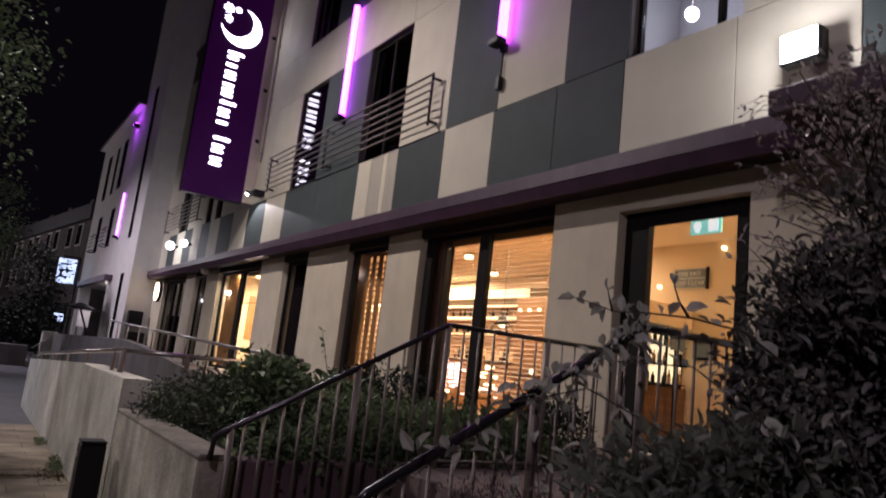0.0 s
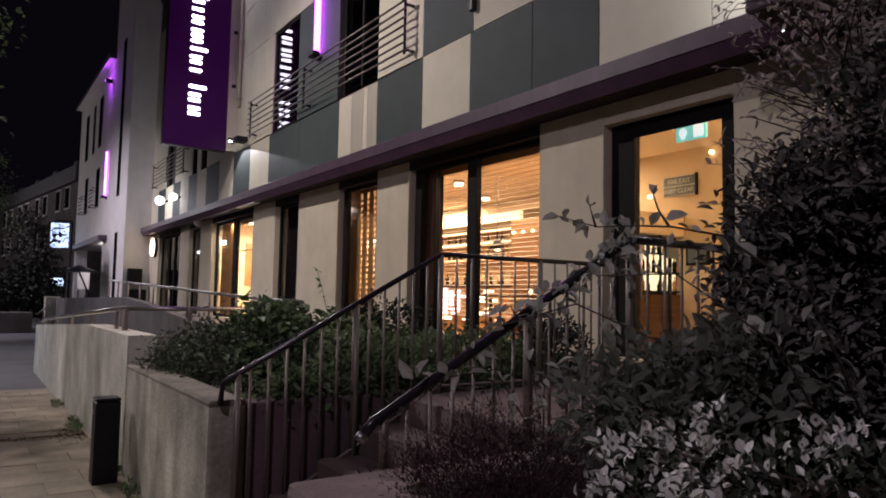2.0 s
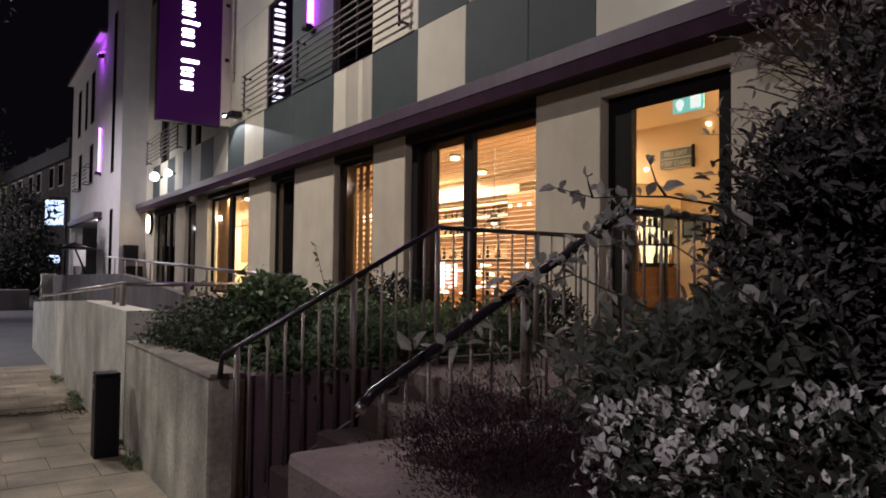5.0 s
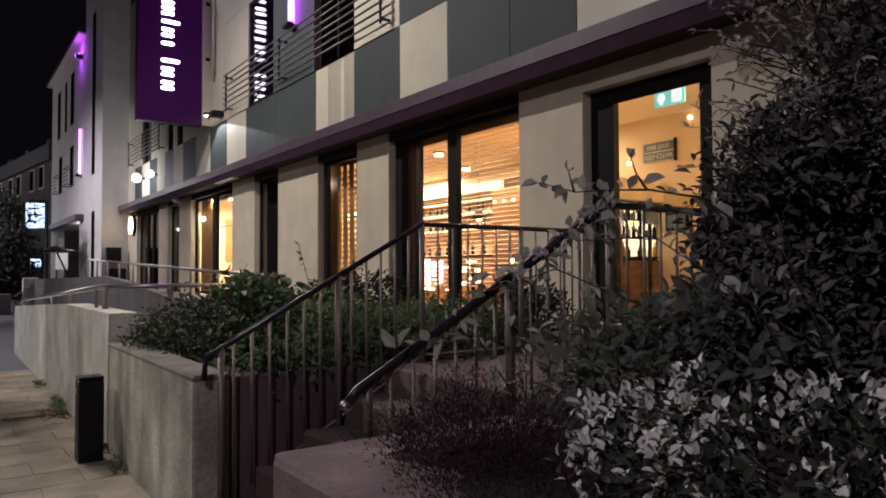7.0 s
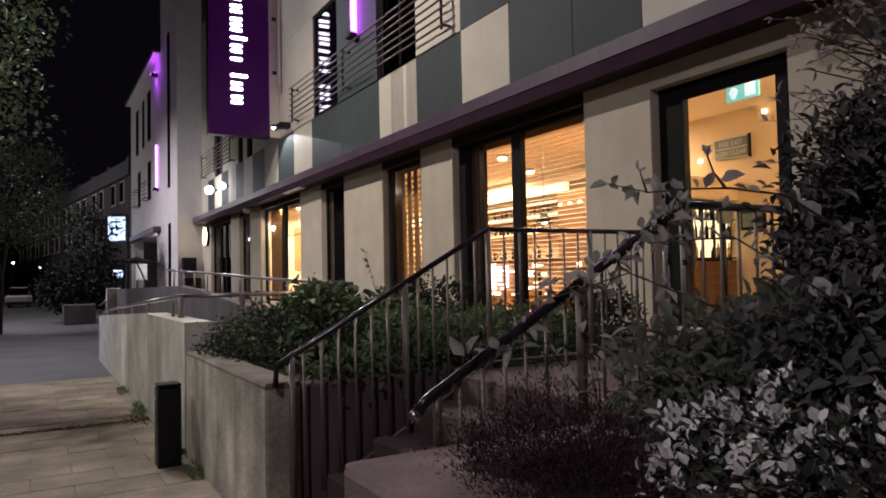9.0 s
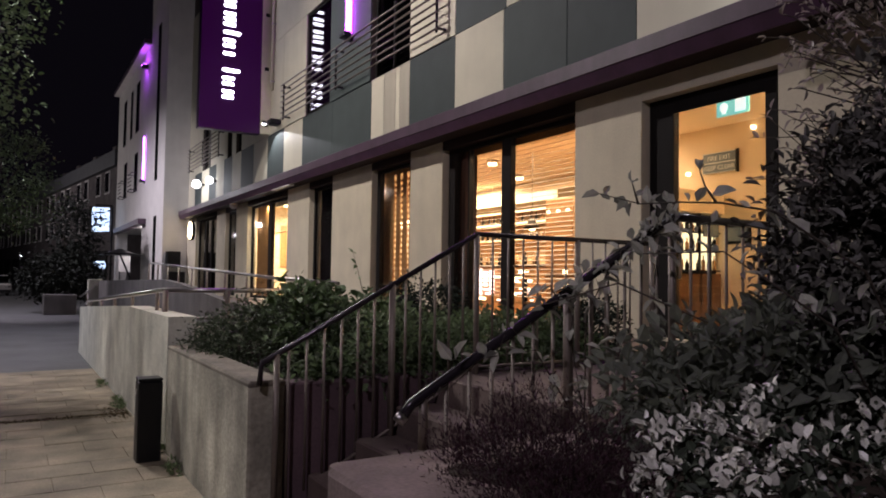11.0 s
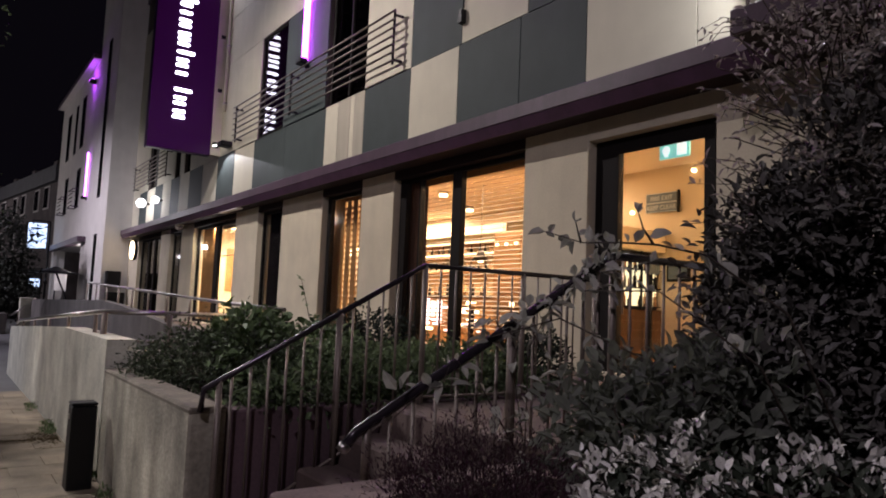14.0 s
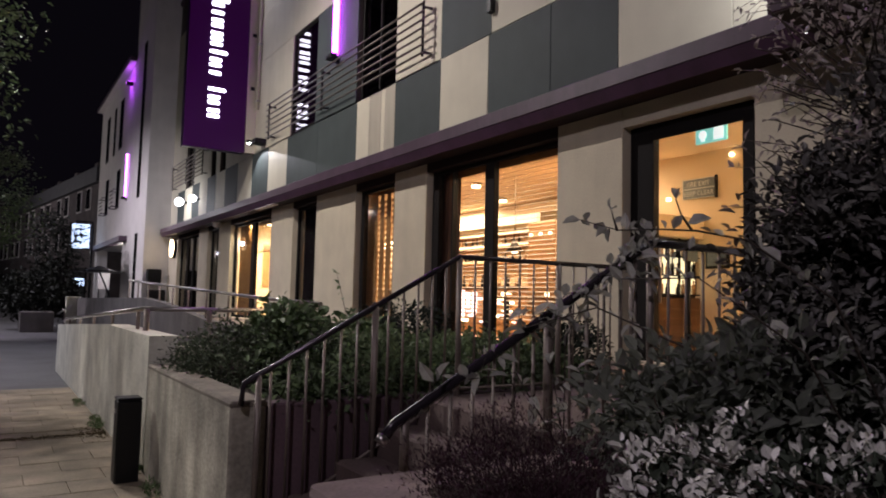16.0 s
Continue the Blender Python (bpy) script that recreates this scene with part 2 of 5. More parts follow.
# planter concrete with its purplish shade put into the colour
SHADED_SIDE = mat("shaded_side_concrete", (0.125, 0.078, 0.09), 0.85, vary=0.3, scale=5, grain=50, bump=0.25, stain=0.3)
LAMP_WARM = mat("warm_lamp_glass", (0.9, 0.8, 0.6), 0.4, emit=(1.0, 0.74, 0.38), power=9)
COVE = mat("cove_light", (0.9, 0.8, 0.6), 0.4, emit=(1.0, 0.72, 0.34), power=1.7)
# glow that stands in for brightly lit things about the bar
PINK_GLOW = mat("pink_glow_stand_in", (0.9, 0.8, 0.8), 0.4, emit=(1.0, 0.66, 0.60), power=4.0)
FRIDGE = mat("lit_fridge_glass", (0.9, 0.9, 0.6), 0.4, emit=(1.0, 0.87, 0.48), power=1.4)
EXIT_GREEN = mat("exit_sign_panel", (0.2, 0.7, 0.6), 0.4, emit=(0.30, 0.78, 0.72), power=0.62)
EXIT_WHITE = mat("exit_sign_mark", (0.9, 0.9, 0.9), 0.4, emit=(0.80, 1.0, 0.96), power=0.95)
BLUE_SIGN = mat("blue_white_lightbox", (0.8, 0.85, 0.9), 0.4, emit=(0.62, 0.78, 1.0), power=1.5)
INNER_STONE = mat("dark_grey_ramp_stone", (0.11, 0.10, 0.095), 0.8, vary=0.35, scale=5, grain=40, bump=0.25, stain=0.25)
SLATE_BLUE = mat("slate_blue_board", (0.10, 0.13, 0.15), 0.5, vary=0.1)
PALE_MARK = mat("pale_lettering", (0.5, 0.55, 0.55), 0.6, vary=0.1)
CURTAIN_BROWN = mat("brown_curtain_cloth", (0.20, 0.11, 0.068), 0.8, vary=0.25, scale=4)
BALCONY = mat("weathered_balcony_steel", (0.15, 0.125, 0.105), 0.4, metal=0.4, vary=0.3, bump=0.05)
CURTAIN = mat("pale_curtain", (0.55, 0.57, 0.62), 0.9, vary=0.15, scale=3)
BRICK = mat("dark_brick", (0.12, 0.10, 0.098), 0.9, vary=0.4, scale=5, grain=40, bump=0.3)
ROOF_TILE = mat("slate_roof", (0.06, 0.06, 0.065), 0.7, vary=0.3, grain=20)
GLASS = glass_mat("window_glass", (0.93, 0.92, 0.90), 0.04)
GLASS_DARK = glass_mat("tinted_window_glass", (0.35, 0.35, 0.37), 0.07)

# ---- building helpers ----
BASE = {}


def thing(name, at, label, category, group="", kind=""):
    ob = new(name)
    ob.location = at
    ob.empty_display_size = 0.1
    BASE[ob] = Vector(at)
    return tagged(ob, label, category, group, kind)


def part(name, bm, material, parent=None, label="", smooth=False):
    me = bpy.data.meshes.new(name)
    if parent is not None:
        bmesh.ops.translate(bm, verts=bm.verts, vec=-BASE[parent])
    bm.to_mesh(me)
    bm.free()
    for m in material if isinstance(material, (list, tuple)) else [material]:
        me.materials.append(m)
    if smooth:
        me.polygons.foreach_set("use_smooth", [True] * len(me.polygons))
    ob = new(name, me)
    ob.parent = parent
    BASE[ob] = BASE[parent] if parent is not None else Vector((0, 0, 0))
    if label:
        ob["label"] = label
    return ob


def piece(name, mesh, parent, at, turn=None):
    ob = new(name, mesh)
    ob.parent = parent
    ob.location = Vector(at) - BASE[parent]
    if turn:
        ob.rotation_euler = turn
    BASE[ob] = BASE[parent]
    return ob


def box(bm, x0, x1, y0, y1, z0, z1, bevel=0.0, index=0):
    vs = [bm.verts.new((x, y, z)) for x in (x0, x1) for y in (y0, y1) for z in (z0, z1)]
    fs = [bm.faces.new([vs[i] for i in q]) for q in ((0, 1, 3, 2), (4, 6, 7, 5), (0, 4, 5, 1), (2, 3, 7, 6), (0, 2, 6, 4), (1, 5, 7, 3))]
    for f in fs:
        f.material_index = index
    if bevel:
        edges = list({e for f in fs for e in f.edges})
        bmesh.ops.bevel(bm, geom=edges, offset=bevel, segments=1, affect="EDGES", profile=0.5)
    return bm


def cuboid(x0, x1, y0, y1, z0, z1, bevel=0.0):
    return box(bmesh.new(), x0, x1, y0, y1, z0, z1, bevel)


def tube(bm, pts, r, sides=8, r_end=None):
    """A round bar along the points."""
    pts = [Vector(p) for p in pts]
    rings = []
    for i, p in enumerate(pts):
        d = (pts[min(i + 1, len(pts) - 1)] - pts[max(i - 1, 0)]).normalized()
        a = d.orthogonal().normalized()
        b = d.cross(a)
        rr = r if r_end is None else r + (r_end - r) * i / (len(pts) - 1)
        ring = [bm.verts.new(p + (a * math.cos(k * math.tau / sides) + b * math.sin(k * math.tau / sides)) * rr) for k in range(sides)]
        if rings:
            # keep neighbouring rings in step
            j = min(range(sides), key=lambda k: (ring[k].co - rings[-1][0].co - (p - pts[i - 1])).length)
            ring = ring[j:] + ring[:j]
        rings.append(ring)
    for u, v in zip(rings, rings[1:]):
        for k in range(sides):
            f = bm.faces.new((u[k], u[(k + 1) % sides], v[(k + 1) % sides], v[k]))
            f.smooth = True
    bm.faces.new(rings[0][::-1])
    bm.faces.new(rings[-1])
    return bm


def rod(pts, r, sides=8, r_end=None):
    return tube(bmesh.new(), pts, r, sides, r_end)


def disc(x, y, z, r, axis, depth, sides=20):
    bm = bmesh.new()
    a = Vector(axis).normalized()
    return tube(bm, [Vector((x, y, z)) - a * depth / 2, Vector((x, y, z)) + a * depth / 2], r, sides)


def mesh_of(name, bm, material):
    me = bpy.data.meshes.new(name)
    bm.to_mesh(me)
    bm.free()
    me.materials.append(material)
    return me

# ---- ground ----
bm = bmesh.new()
vs = [bm.verts.new((x, y, -0.03)) for x, y in ((-900, -900), (900, -900), (900, 900), (-900, 900))]
bm.faces.new(vs)
ground = part("ground", bm, ASPHALT)
tagged(ground, "dark worn asphalt ground of the street", "ground", kind="structure")

FRONT = 6.30      # street face of the hotel wall
KERB = 1.23       # street face of the planter walls
FLOOR = 0.90      # walkway and ground floor level
BACK = 11.2

pavement = part("pavement", cuboid(-2.2, KERB - 0.003, -3.0, 13.0, -0.06, -0.006), MORTAR)
tagged(pavement, "footway of worn buff paving slabs with sandy joints", "pavement", kind="structure")

# ---- hotel ground floor: openings in the wall, from the stair door onwards ----
OPENINGS = [(4.06, 5.80), (6.95, 10.31), (11.45, 13.12), (15.20, 16.70), (18.30, 22.10), (23.40, 24.80), (26.00, 29.40)]
HEAD = 3.80
wall_street = tagged(part("wall_street", cuboid(FRONT, FRONT + 0.3, -6.0, OPENINGS[0][0], 0, 3.968), RENDER), "pale stone-coloured rendered wall piers under a dark ledge", "wall", kind="structure")
edges = [o[1] for o in OPENINGS]
for a, b in zip(edges, [o[0] for o in OPENINGS[1:]] + [31.0]):
    part("pier", cuboid(FRONT, FRONT + 0.3, a, b, 0, 3.968, 0.008), RENDER, wall_street)
for a, b in OPENINGS:
    part("plinth", cuboid(FRONT + 0.01, FRONT + 0.29, a + 0.001, b - 0.001, 0, FLOOR + 0.03), RENDER, wall_street)
for k, (a, b) in enumerate(OPENINGS):
    part("lintel", cuboid(FRONT + 0.004, FRONT + 0.3, a + 0.001, b - 0.001, HEAD if k else 3.70, 3.968), DARK_SOFFIT if k else RENDER, wall_street)
part("beam", cuboid(FRONT + 0.004, FRONT + 0.3, -6.0, 31.0, 3.97, 4.27), DARK_SOFFIT, wall_street)

ledge = tagged(part("ledge", cuboid(5.90, FRONT + 0.05, -6.0, 30.7, 4.17, 4.25, 0.004), FASCIA), "brown metal ledge running over the ground floor windows", "ledge", kind="structure")
part("fascia", cuboid(5.85, 5.898, -6.0, 30.70, 4.073, 4.262, 0.006), FASCIA, ledge)
bm = bmesh.new()
lip = [[bm.verts.new((x, y, z)) for x, z in ((5.862, 4.070), (5.945, 3.935), (5.965, 3.935), (5.898, 4.070))] for y in (-6.0, 30.69)]
for i in range(4):
    bm.faces.new((lip[0][i], lip[0][(i + 1) % 4], lip[1][(i + 1) % 4], lip[1][i]))
bm.faces.new(lip[0][::-1])
bm.faces.new(lip[1])
bmesh.ops.recalc_face_normals(bm, faces=bm.faces)
part("drip_fascia", bm, FASCIA_LOW, ledge, "sloping lower strip of the ledge")
# shadow gap below the ledge, carried by the soffit's dark colour
part("soffit", cuboid(5.968, FRONT + 0.002, -6.0, 30.69, 3.945, 4.03), DARK_SOFFIT, ledge)

walkway = tagged(part("walkway", cuboid(2.80, FRONT - 0.002, 2.45, 4.16, 0, FLOOR), STONE_STEP), "raised stone landing before the hotel door", "landing", kind="structure")
part("terrace_slab", cuboid(4.75, FRONT - 0.002, 4.163, 30.9, 0, FLOOR), STONE_STEP, walkway)

# ---- hotel upper wall, clad in cream and grey sheets ----
wall_upper = tagged(part("wall_upper", cuboid(FRONT + 0.03, FRONT + 0.3, -6.0, 31.0, 4.27, 5.70), DARKWALL), "upper hotel wall clad in cream and slate grey panels", "wall", kind="structure")
UPPER_WINDOWS = [(4.23, 5.85), (11.55, 13.28), (15.50, 17.15), (23.0, 23.7), (24.2, 24.8), (27.2, 28.6)]
ups = [-6.0] + [v for w in UPPER_WINDOWS for v in w] + [31.0]
for a, b in zip(ups[::2], ups[1::2]):
    part("backing", cuboid(FRONT + 0.03, FRONT + 0.3, a, b, 5.70, 8.38), DARKWALL, wall_upper)
    part("backing", cuboid(FRONT + 0.03, FRONT + 0.3, a, b, 9.72, 12.6), DARKWALL, wall_upper)
part("backing", cuboid(FRONT + 0.03, FRONT + 0.3, -6.0, 31.0, 8.38, 9.72), DARKWALL, wall_upper)
part("backing", cuboid(FRONT + 0.03, FRONT + 0.3, -6.0, 31.0, 12.6, 14.0), DARKWALL, wall_upper)
ROW1 = [(-6, "c"), (-4.4, "g"), (-2.8, "c"), (-1.2, "g"), (0.3, "c"), (1.7, "g"), (3.0, "c"), (4.30, "c"), (5.88, "g"), (7.12, "g"), (8.56, "c"), (9.94, "g"), (11.54, "t"), (11.94, "c"), (12.11, "t"), (12.62, "c"), (13.20, "g"), (15.3, "g"),
        (17.30, "c"), (18.75, "g"), (20.2, "c"), (21.6, "g"), (23.0, "c"), (24.1, "g"), (25.2, "c"), (26.3, "g"), (27.4, "c"), (28.6, "g"), (29.8, "c"), (31.0, "")]
ROW2 = [(-6, "g"), (-4.4, "c"), (-2.8, "g"), (-1.2, "c"), (0.3, "g"), (1.7, "c"), (3.0, "c"), (4.23, ""), (5.85, "g"), (6.98, "c"), (8.5, "g"), (9.94, "c"), (11.55, ""), (13.28, "g"), (15.5, ""), (17.15, "c"), (18.9, "c"), (20.2, "c"), (21.6, "c"),
        (23.0, ""), (23.7, "c"), (24.2, ""), (24.8, "c"), (27.2, ""), (28.6, "c"), (31.0, "")]
ROW3 = [(-6, "c"), (-2.8, "c"), (0.3, "c"), (3.0, "c"), (5.85, "c"), (8.5, "c"), (11.55, "c"), (14.4, "c"), (17.15, "c"), (20.2, "c"), (24.2, "c"), (28.0, "c"), (31.0, "")]
SHEET = {"c": CREAM, "g": GREY, "t": TAUPE}
for row, z0, z1 in ((ROW1, 4.262, 5.715), (ROW2, 5.725, 8.375), (ROW3, 8.385, 9.715), (ROW2, 9.725, 12.6)):
    for (a, k), (b, _) in zip(row, row[1:]):
        if k:
            part("panel", cuboid(FRONT, FRONT + 0.025, a + 0.006, b - 0.006, z0, z1, 0.003), SHEET[k], wall_upper)

# ---- windows ----


def window(n, a, b, z0, z1, bars, glass, label, depth=0.14, door=False, frame_w=0.07):
    w = thing(("door_%d" if door else "window_%d") % n, (FRONT + depth, (a + b) / 2, z0), label, "door" if door else "window", kind="structure")
    x0, x1 = FRONT + depth, FRONT + depth + 0.08
    for y0, y1, za, zb in ((a, a + frame_w, z0, z1), (b - frame_w, b, z0, z1), (a + frame_w, b - frame_w, z1 - frame_w, z1), (a + frame_w, b - frame_w, z0, z0 + frame_w)):
        part("window_frame", cuboid(x0, x1, y0 + 0.001, y1 - 0.001, za + 0.001, zb - 0.001, 0.004), DARK_FRAME, w)
    stops = [a + frame_w] + [v for c, wd in bars for v in (c - wd / 2, c + wd / 2)] + [b - frame_w]
    for c, wd in bars:
        part("mullion", cuboid(x0 - 0.02, x1, c - wd / 2, c + wd / 2, z0 + frame_w, z1 - frame_w, 0.004), DARK_FRAME, w)
    for y0, y1 in zip(stops[::2], stops[1::2]):
        pane = part("pane", cuboid(x0 + 0.03, x0 + 0.042, y0 + 0.001, y1 - 0.001, z0 + frame_w + 0.001, z1 - frame_w - 0.001), glass, w)
        pane.visible_shadow = False
    return w


window(1, 6.95, 10.31, FLOOR + 0.03, HEAD, [(8.625, 0.23), (9.66, 0.04), (10.16, 0.16)], GLASS, "wide dark-framed restaurant window with a lowered slatted blind")
window(2, 11.45, 13.12, FLOOR + 0.03, HEAD, [(13.0, 0.12)], GLASS, "dark-framed window with a patterned screen behind it")
window(3, 15.20, 16.70, FLOOR + 0.03, HEAD, [], GLASS_DARK, "unlit dark-framed ground floor window")
window(4, 18.30, 22.10, FLOOR + 0.03, HEAD, [(20.16, 0.3)], GLASS, "brightly lit dark-framed reception window")
window(5, 23.40, 24.80, FLOOR + 0.03, HEAD, [], GLASS_DARK, "unlit narrow ground floor window reflecting lamps")
window(6, 26.00, 29.40, FLOOR + 0.03, HEAD, [(27.3, 0.14), (28.2, 0.14)], GLASS_DARK, "dark glazed entrance screen of the hotel")
d1 = window(1, 4.06, 5.80, FLOOR + 0.03, 3.70, [(4.215, 0.13), (5.57, 0.28)], GLASS, "glazed stair door in a broad black frame with a warm lobby behind", door=True, frame_w=0.09)
part("door_handle", rod([(FRONT + 0.08, 5.30, 1.6), (FRONT + 0.08, 5.30, 2.3)], 0.016), STEEL, d1, "long steel pull handle")
part("head_panel", cuboid(FRONT + 0.12, FRONT + 0.138, 4.281, 5.429, 3.50, 3.609), DARK_FRAME, d1)
window(7, 4.23, 5.85, 5.72, 8.38, [(4.62, 0.06)], GLASS, "upstairs bedroom window lit by a cold ceiling lamp", 0.16)
window(8, 11.55, 13.28, 5.72, 8.38, [(12.4, 0.06)], GLASS_DARK, "unlit upstairs window behind the balcony rail", 0.12)
window(9, 15.50, 17.15, 5.72, 8.38, [], GLASS_DARK, "unlit upstairs window mirroring the hotel sign", 0.05)
for n, (a, b) in enumerate(UPPER_WINDOWS[3:]):
    window(10 + n, a, b, 5.72, 8.38, [], GLASS_DARK, "narrow unlit upstairs window", 0.10)
for n, (a, b) in enumerate(UPPER_WINDOWS):
    window(13 + n, a, b, 9.72, 12.6, [((a + b) / 2, 0.06)], GLASS_DARK, "unlit second floor window", 0.10)
part("curtain", cuboid(7.9, 7.93, 3.6, 6.4, 5.72, 8.4), CURTAIN, None)
tagged(bpy.data.objects["curtain"], "pale curtain drawn in the upstairs bedroom", "curtain")

# ---- rooms behind the glass ----
floor_in = tagged(part("floor", cuboid(FRONT + 0.3, BACK, 2.0, 31.0, 0.6, FLOOR), ROOM_FLOOR), "dark wooden floor of the hotel rooms", "floor", kind="structure")
ceiling = tagged(part("ceiling", cuboid(FRONT + 0.3, BACK, 2.0, 31.0, 3.92, 4.1), CEIL), "warm painted ceiling of the ground floor", "ceiling", kind="structure")
tagged(part("wall_back", cuboid(BACK, BACK + 0.2, 2.0, 31.0, 0.6, 14.0), ORANGE_WALL), "warm plastered back wall of the hotel rooms", "wall", kind="structure")
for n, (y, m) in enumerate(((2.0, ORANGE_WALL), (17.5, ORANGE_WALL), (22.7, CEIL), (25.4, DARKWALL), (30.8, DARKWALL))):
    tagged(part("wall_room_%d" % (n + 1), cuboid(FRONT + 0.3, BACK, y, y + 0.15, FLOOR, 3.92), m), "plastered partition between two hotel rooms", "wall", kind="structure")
for n, y in enumerate((2.0, 6.35, 14.3, 17.5)):
    tagged(part("wall_bedroom_%d" % (n + 1), cuboid(FRONT + 0.3, BACK, y, y + 0.15, 5.70, 8.38), CURTAIN if n < 2 else DARKWALL), "plain painted bedroom partition", "wall", kind="structure")
tagged(part("wall_lobby", cuboid(9.0, 9.15, 2.15, 8.4, FLOOR, 3.92), ORANGE_WALL), "glowing orange plastered lobby wall", "wall", kind="structure")
tagged(part("floor_upper", cuboid(FRONT + 0.3, BACK, 2.0, 31.0, 5.5, 5.70), ROOM_FLOOR), "upper storey floor", "floor", kind="structure")
tagged(part("ceiling_upper", cuboid(FRONT + 0.3, BACK, 2.0, 31.0, 8.38, 8.6), CURTAIN), "pale bedroom ceiling", "ceiling", kind="structure")
tagged(part("roof", cuboid(FRONT - 0.05, BACK + 0.2, -6.0, 31.0, 14.0, 14.2), FASCIA), "flat roof of the hotel", "roof", kind="structure")

# ---- far wing of the hotel, standing forward ----
WING = 5.30
wing = thing("hotel_wing", (WING, 31, 0), "white rendered hotel wing with tall windows and purple wall lights", "building")
part("wall", cuboid(WING, 13, 31.0, 35.3, 0, 18.0), WHITE_RENDER, wing)
part("wall", cuboid(WING + 0.002, 13, 35.3, 47.0, 4.1, 12.6), WHITE_RENDER, wing)
# recessed ground floor wall, its shade put into the dark colour
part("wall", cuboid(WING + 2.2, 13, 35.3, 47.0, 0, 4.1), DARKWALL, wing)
part("pier", cuboid(WING, WING + 0.6, 35.3, 36.6, 0, 4.1), WHITE_RENDER, wing)
part("pier", cuboid(WING, WING + 0.6, 46.2, 47.0, 0, 4.1), WHITE_RENDER, wing)
part("roof", cuboid(WING - 0.32, 13, 35.31, 47.3, 12.6, 12.78), FASCIA, wing)
part("soffit", cuboid(WING - 0.30, WING - 0.001, 35.32, 47.0, 12.55, 12.598), WHITE_RENDER, wing)
part("canopy", cuboid(WING - 0.35, WING, 35.4, 46.0, 4.0, 4.25), FASCIA, wing)
for y0, y1, z0, z1 in ((32.7, 33.3, 5.8, 12.8), (32.6, 33.2, 0.9, 4.2), (38.6, 39.6, 5.9, 7.9), (42.6, 43.6, 5.9, 7.9), (38.6, 39.6, 9.0, 11.6), (41.0, 41.6, 9.0, 11.6), (43.4, 44.4, 9.0, 11.6)):
    w = part("window", cuboid(WING - 0.03, WING - 0.002, y0, y1, z0, z1), DARK_FRAME, wing)
    part("pane", cuboid(WING - 0.036, WING - 0.031, y0 + 0.08, y1 - 0.08, z0 + 0.08, z1 - 0.08), GLASS_DARK, w)
for a, b in ((38.5, 39.7), (42.5, 43.7)):
    for k in range(5):
        part("guard_bar", cuboid(WING - 0.32, WING - 0.29, a, b, 5.95 + k * 0.2, 5.99 + k * 0.2), RAIL, wing)
    for y in (a, b - 0.03):
        part("guard_arm", cuboid(WING - 0.32, WING - 0.003, y, y + 0.03, 6.79, 6.83), RAIL, wing)
        part("guard_arm", cuboid(WING - 0.32, WING - 0.003, y, y + 0.03, 5.90, 5.949), RAIL, wing)
part("porch_lamp", disc(5.9, 38.2, 3.75, 0.22, (0, 0, 1), 0.12), LAMP_WHITE, wing, "round lit porch ceiling lamp")

# ---- dark terrace farther along the bending street ----
terrace = thing("terrace_houses", (5.6, 49.0, 0), "row of dark brick terraced houses with pale sash windows", "building")
tm = Matrix.Translation((5.6, 49.0, 0)) @ Matrix.Rotation(radians(7.5), 4, "Z") @ Matrix.Translation((-5.6, -49.0, 0))


def turned(bm):
    bm.transform(tm)
    return bm


part("wall", turned(cuboid(5.6, 14, 49, 130, 0, 8.6)), BRICK, terrace)
part("roof", turned(cuboid(5.3, 14, 48.8, 130, 8.6, 9.6)), ROOF_TILE, terrace)
for k in range(9):
    y = 51 + k * 6.0
    for z in (4.6, 7.0):
        for dy in (0, 2.4):
            w = part("window", turned(cuboid(5.55, 5.599, y + dy, y + dy + 1.2, z, z + 1.5)), WHITE_RENDER, terrace)
            part("pane", turned(cuboid(5.53, 5.549, y + dy + 0.12, y + dy + 1.08, z + 0.1, z + 1.4)), GLASS_DARK, w)
    part("shopfront", turned(cuboid(5.5, 5.599, y, y + 4.4, 0.3, 3.2)), DARK_FRAME, terrace)
    part("chimney", turned(cuboid(7, 8, y + 4.6, y + 5.4, 9.6, 11.0)), BRICK, terrace)

lightbox = thing("lightbox_sign", (4.25, 45.0, 0), "glowing blue-white lightbox on a dark post", "sign")
part("post", rod([(4.9, 45.1, 0), (4.9, 45.1, 5.6)], 0.06), BLACK, lightbox)
part("arm", cuboid(4.0, 4.9, 45.06, 45.14, 5.6, 5.68), BLACK, lightbox)
part("panel", cuboid(3.85, 4.75, 45.0, 45.2, 4.1, 5.5, 0.03), BLUE_SIGN, lightbox)
for k, (a, b) in enumerate(((3.95, 4.5), (3.95, 4.65), (3.95, 4.4))):
    part("mark", cuboid(a, b, 44.985, 44.998, 5.15 - k * 0.36, 5.25 - k * 0.36), SLATE_BLUE, lightbox)

low_sign = thing("low_lightbox_sign", (4.4, 46.1, 0), "low glowing blue-white sign standing on two legs", "sign")
part("panel", cuboid(4.08, 4.72, 46.0, 46.12, 1.95, 2.4, 0.02), BLUE_SIGN, low_sign)
for x in (4.2, 4.6):
    part("leg", rod([(x, 46.06, -0.03), (x, 46.06, 1.96)], 0.03, 6), BLACK, low_sign)
part("mark", cuboid(4.2, 4.45, 45.985, 45.997, 2.1, 2.25), SLATE_BLUE, low_sign)

# ---- planter walls, stairs ----
planter = tagged(part("planter_wall", cuboid(KERB, KERB + 0.22, 4.14, 6.66, -0.05, 0.93, 0.015), CONCRETE), "stained concrete planter wall beside the stairs", "planter", kind="structure")
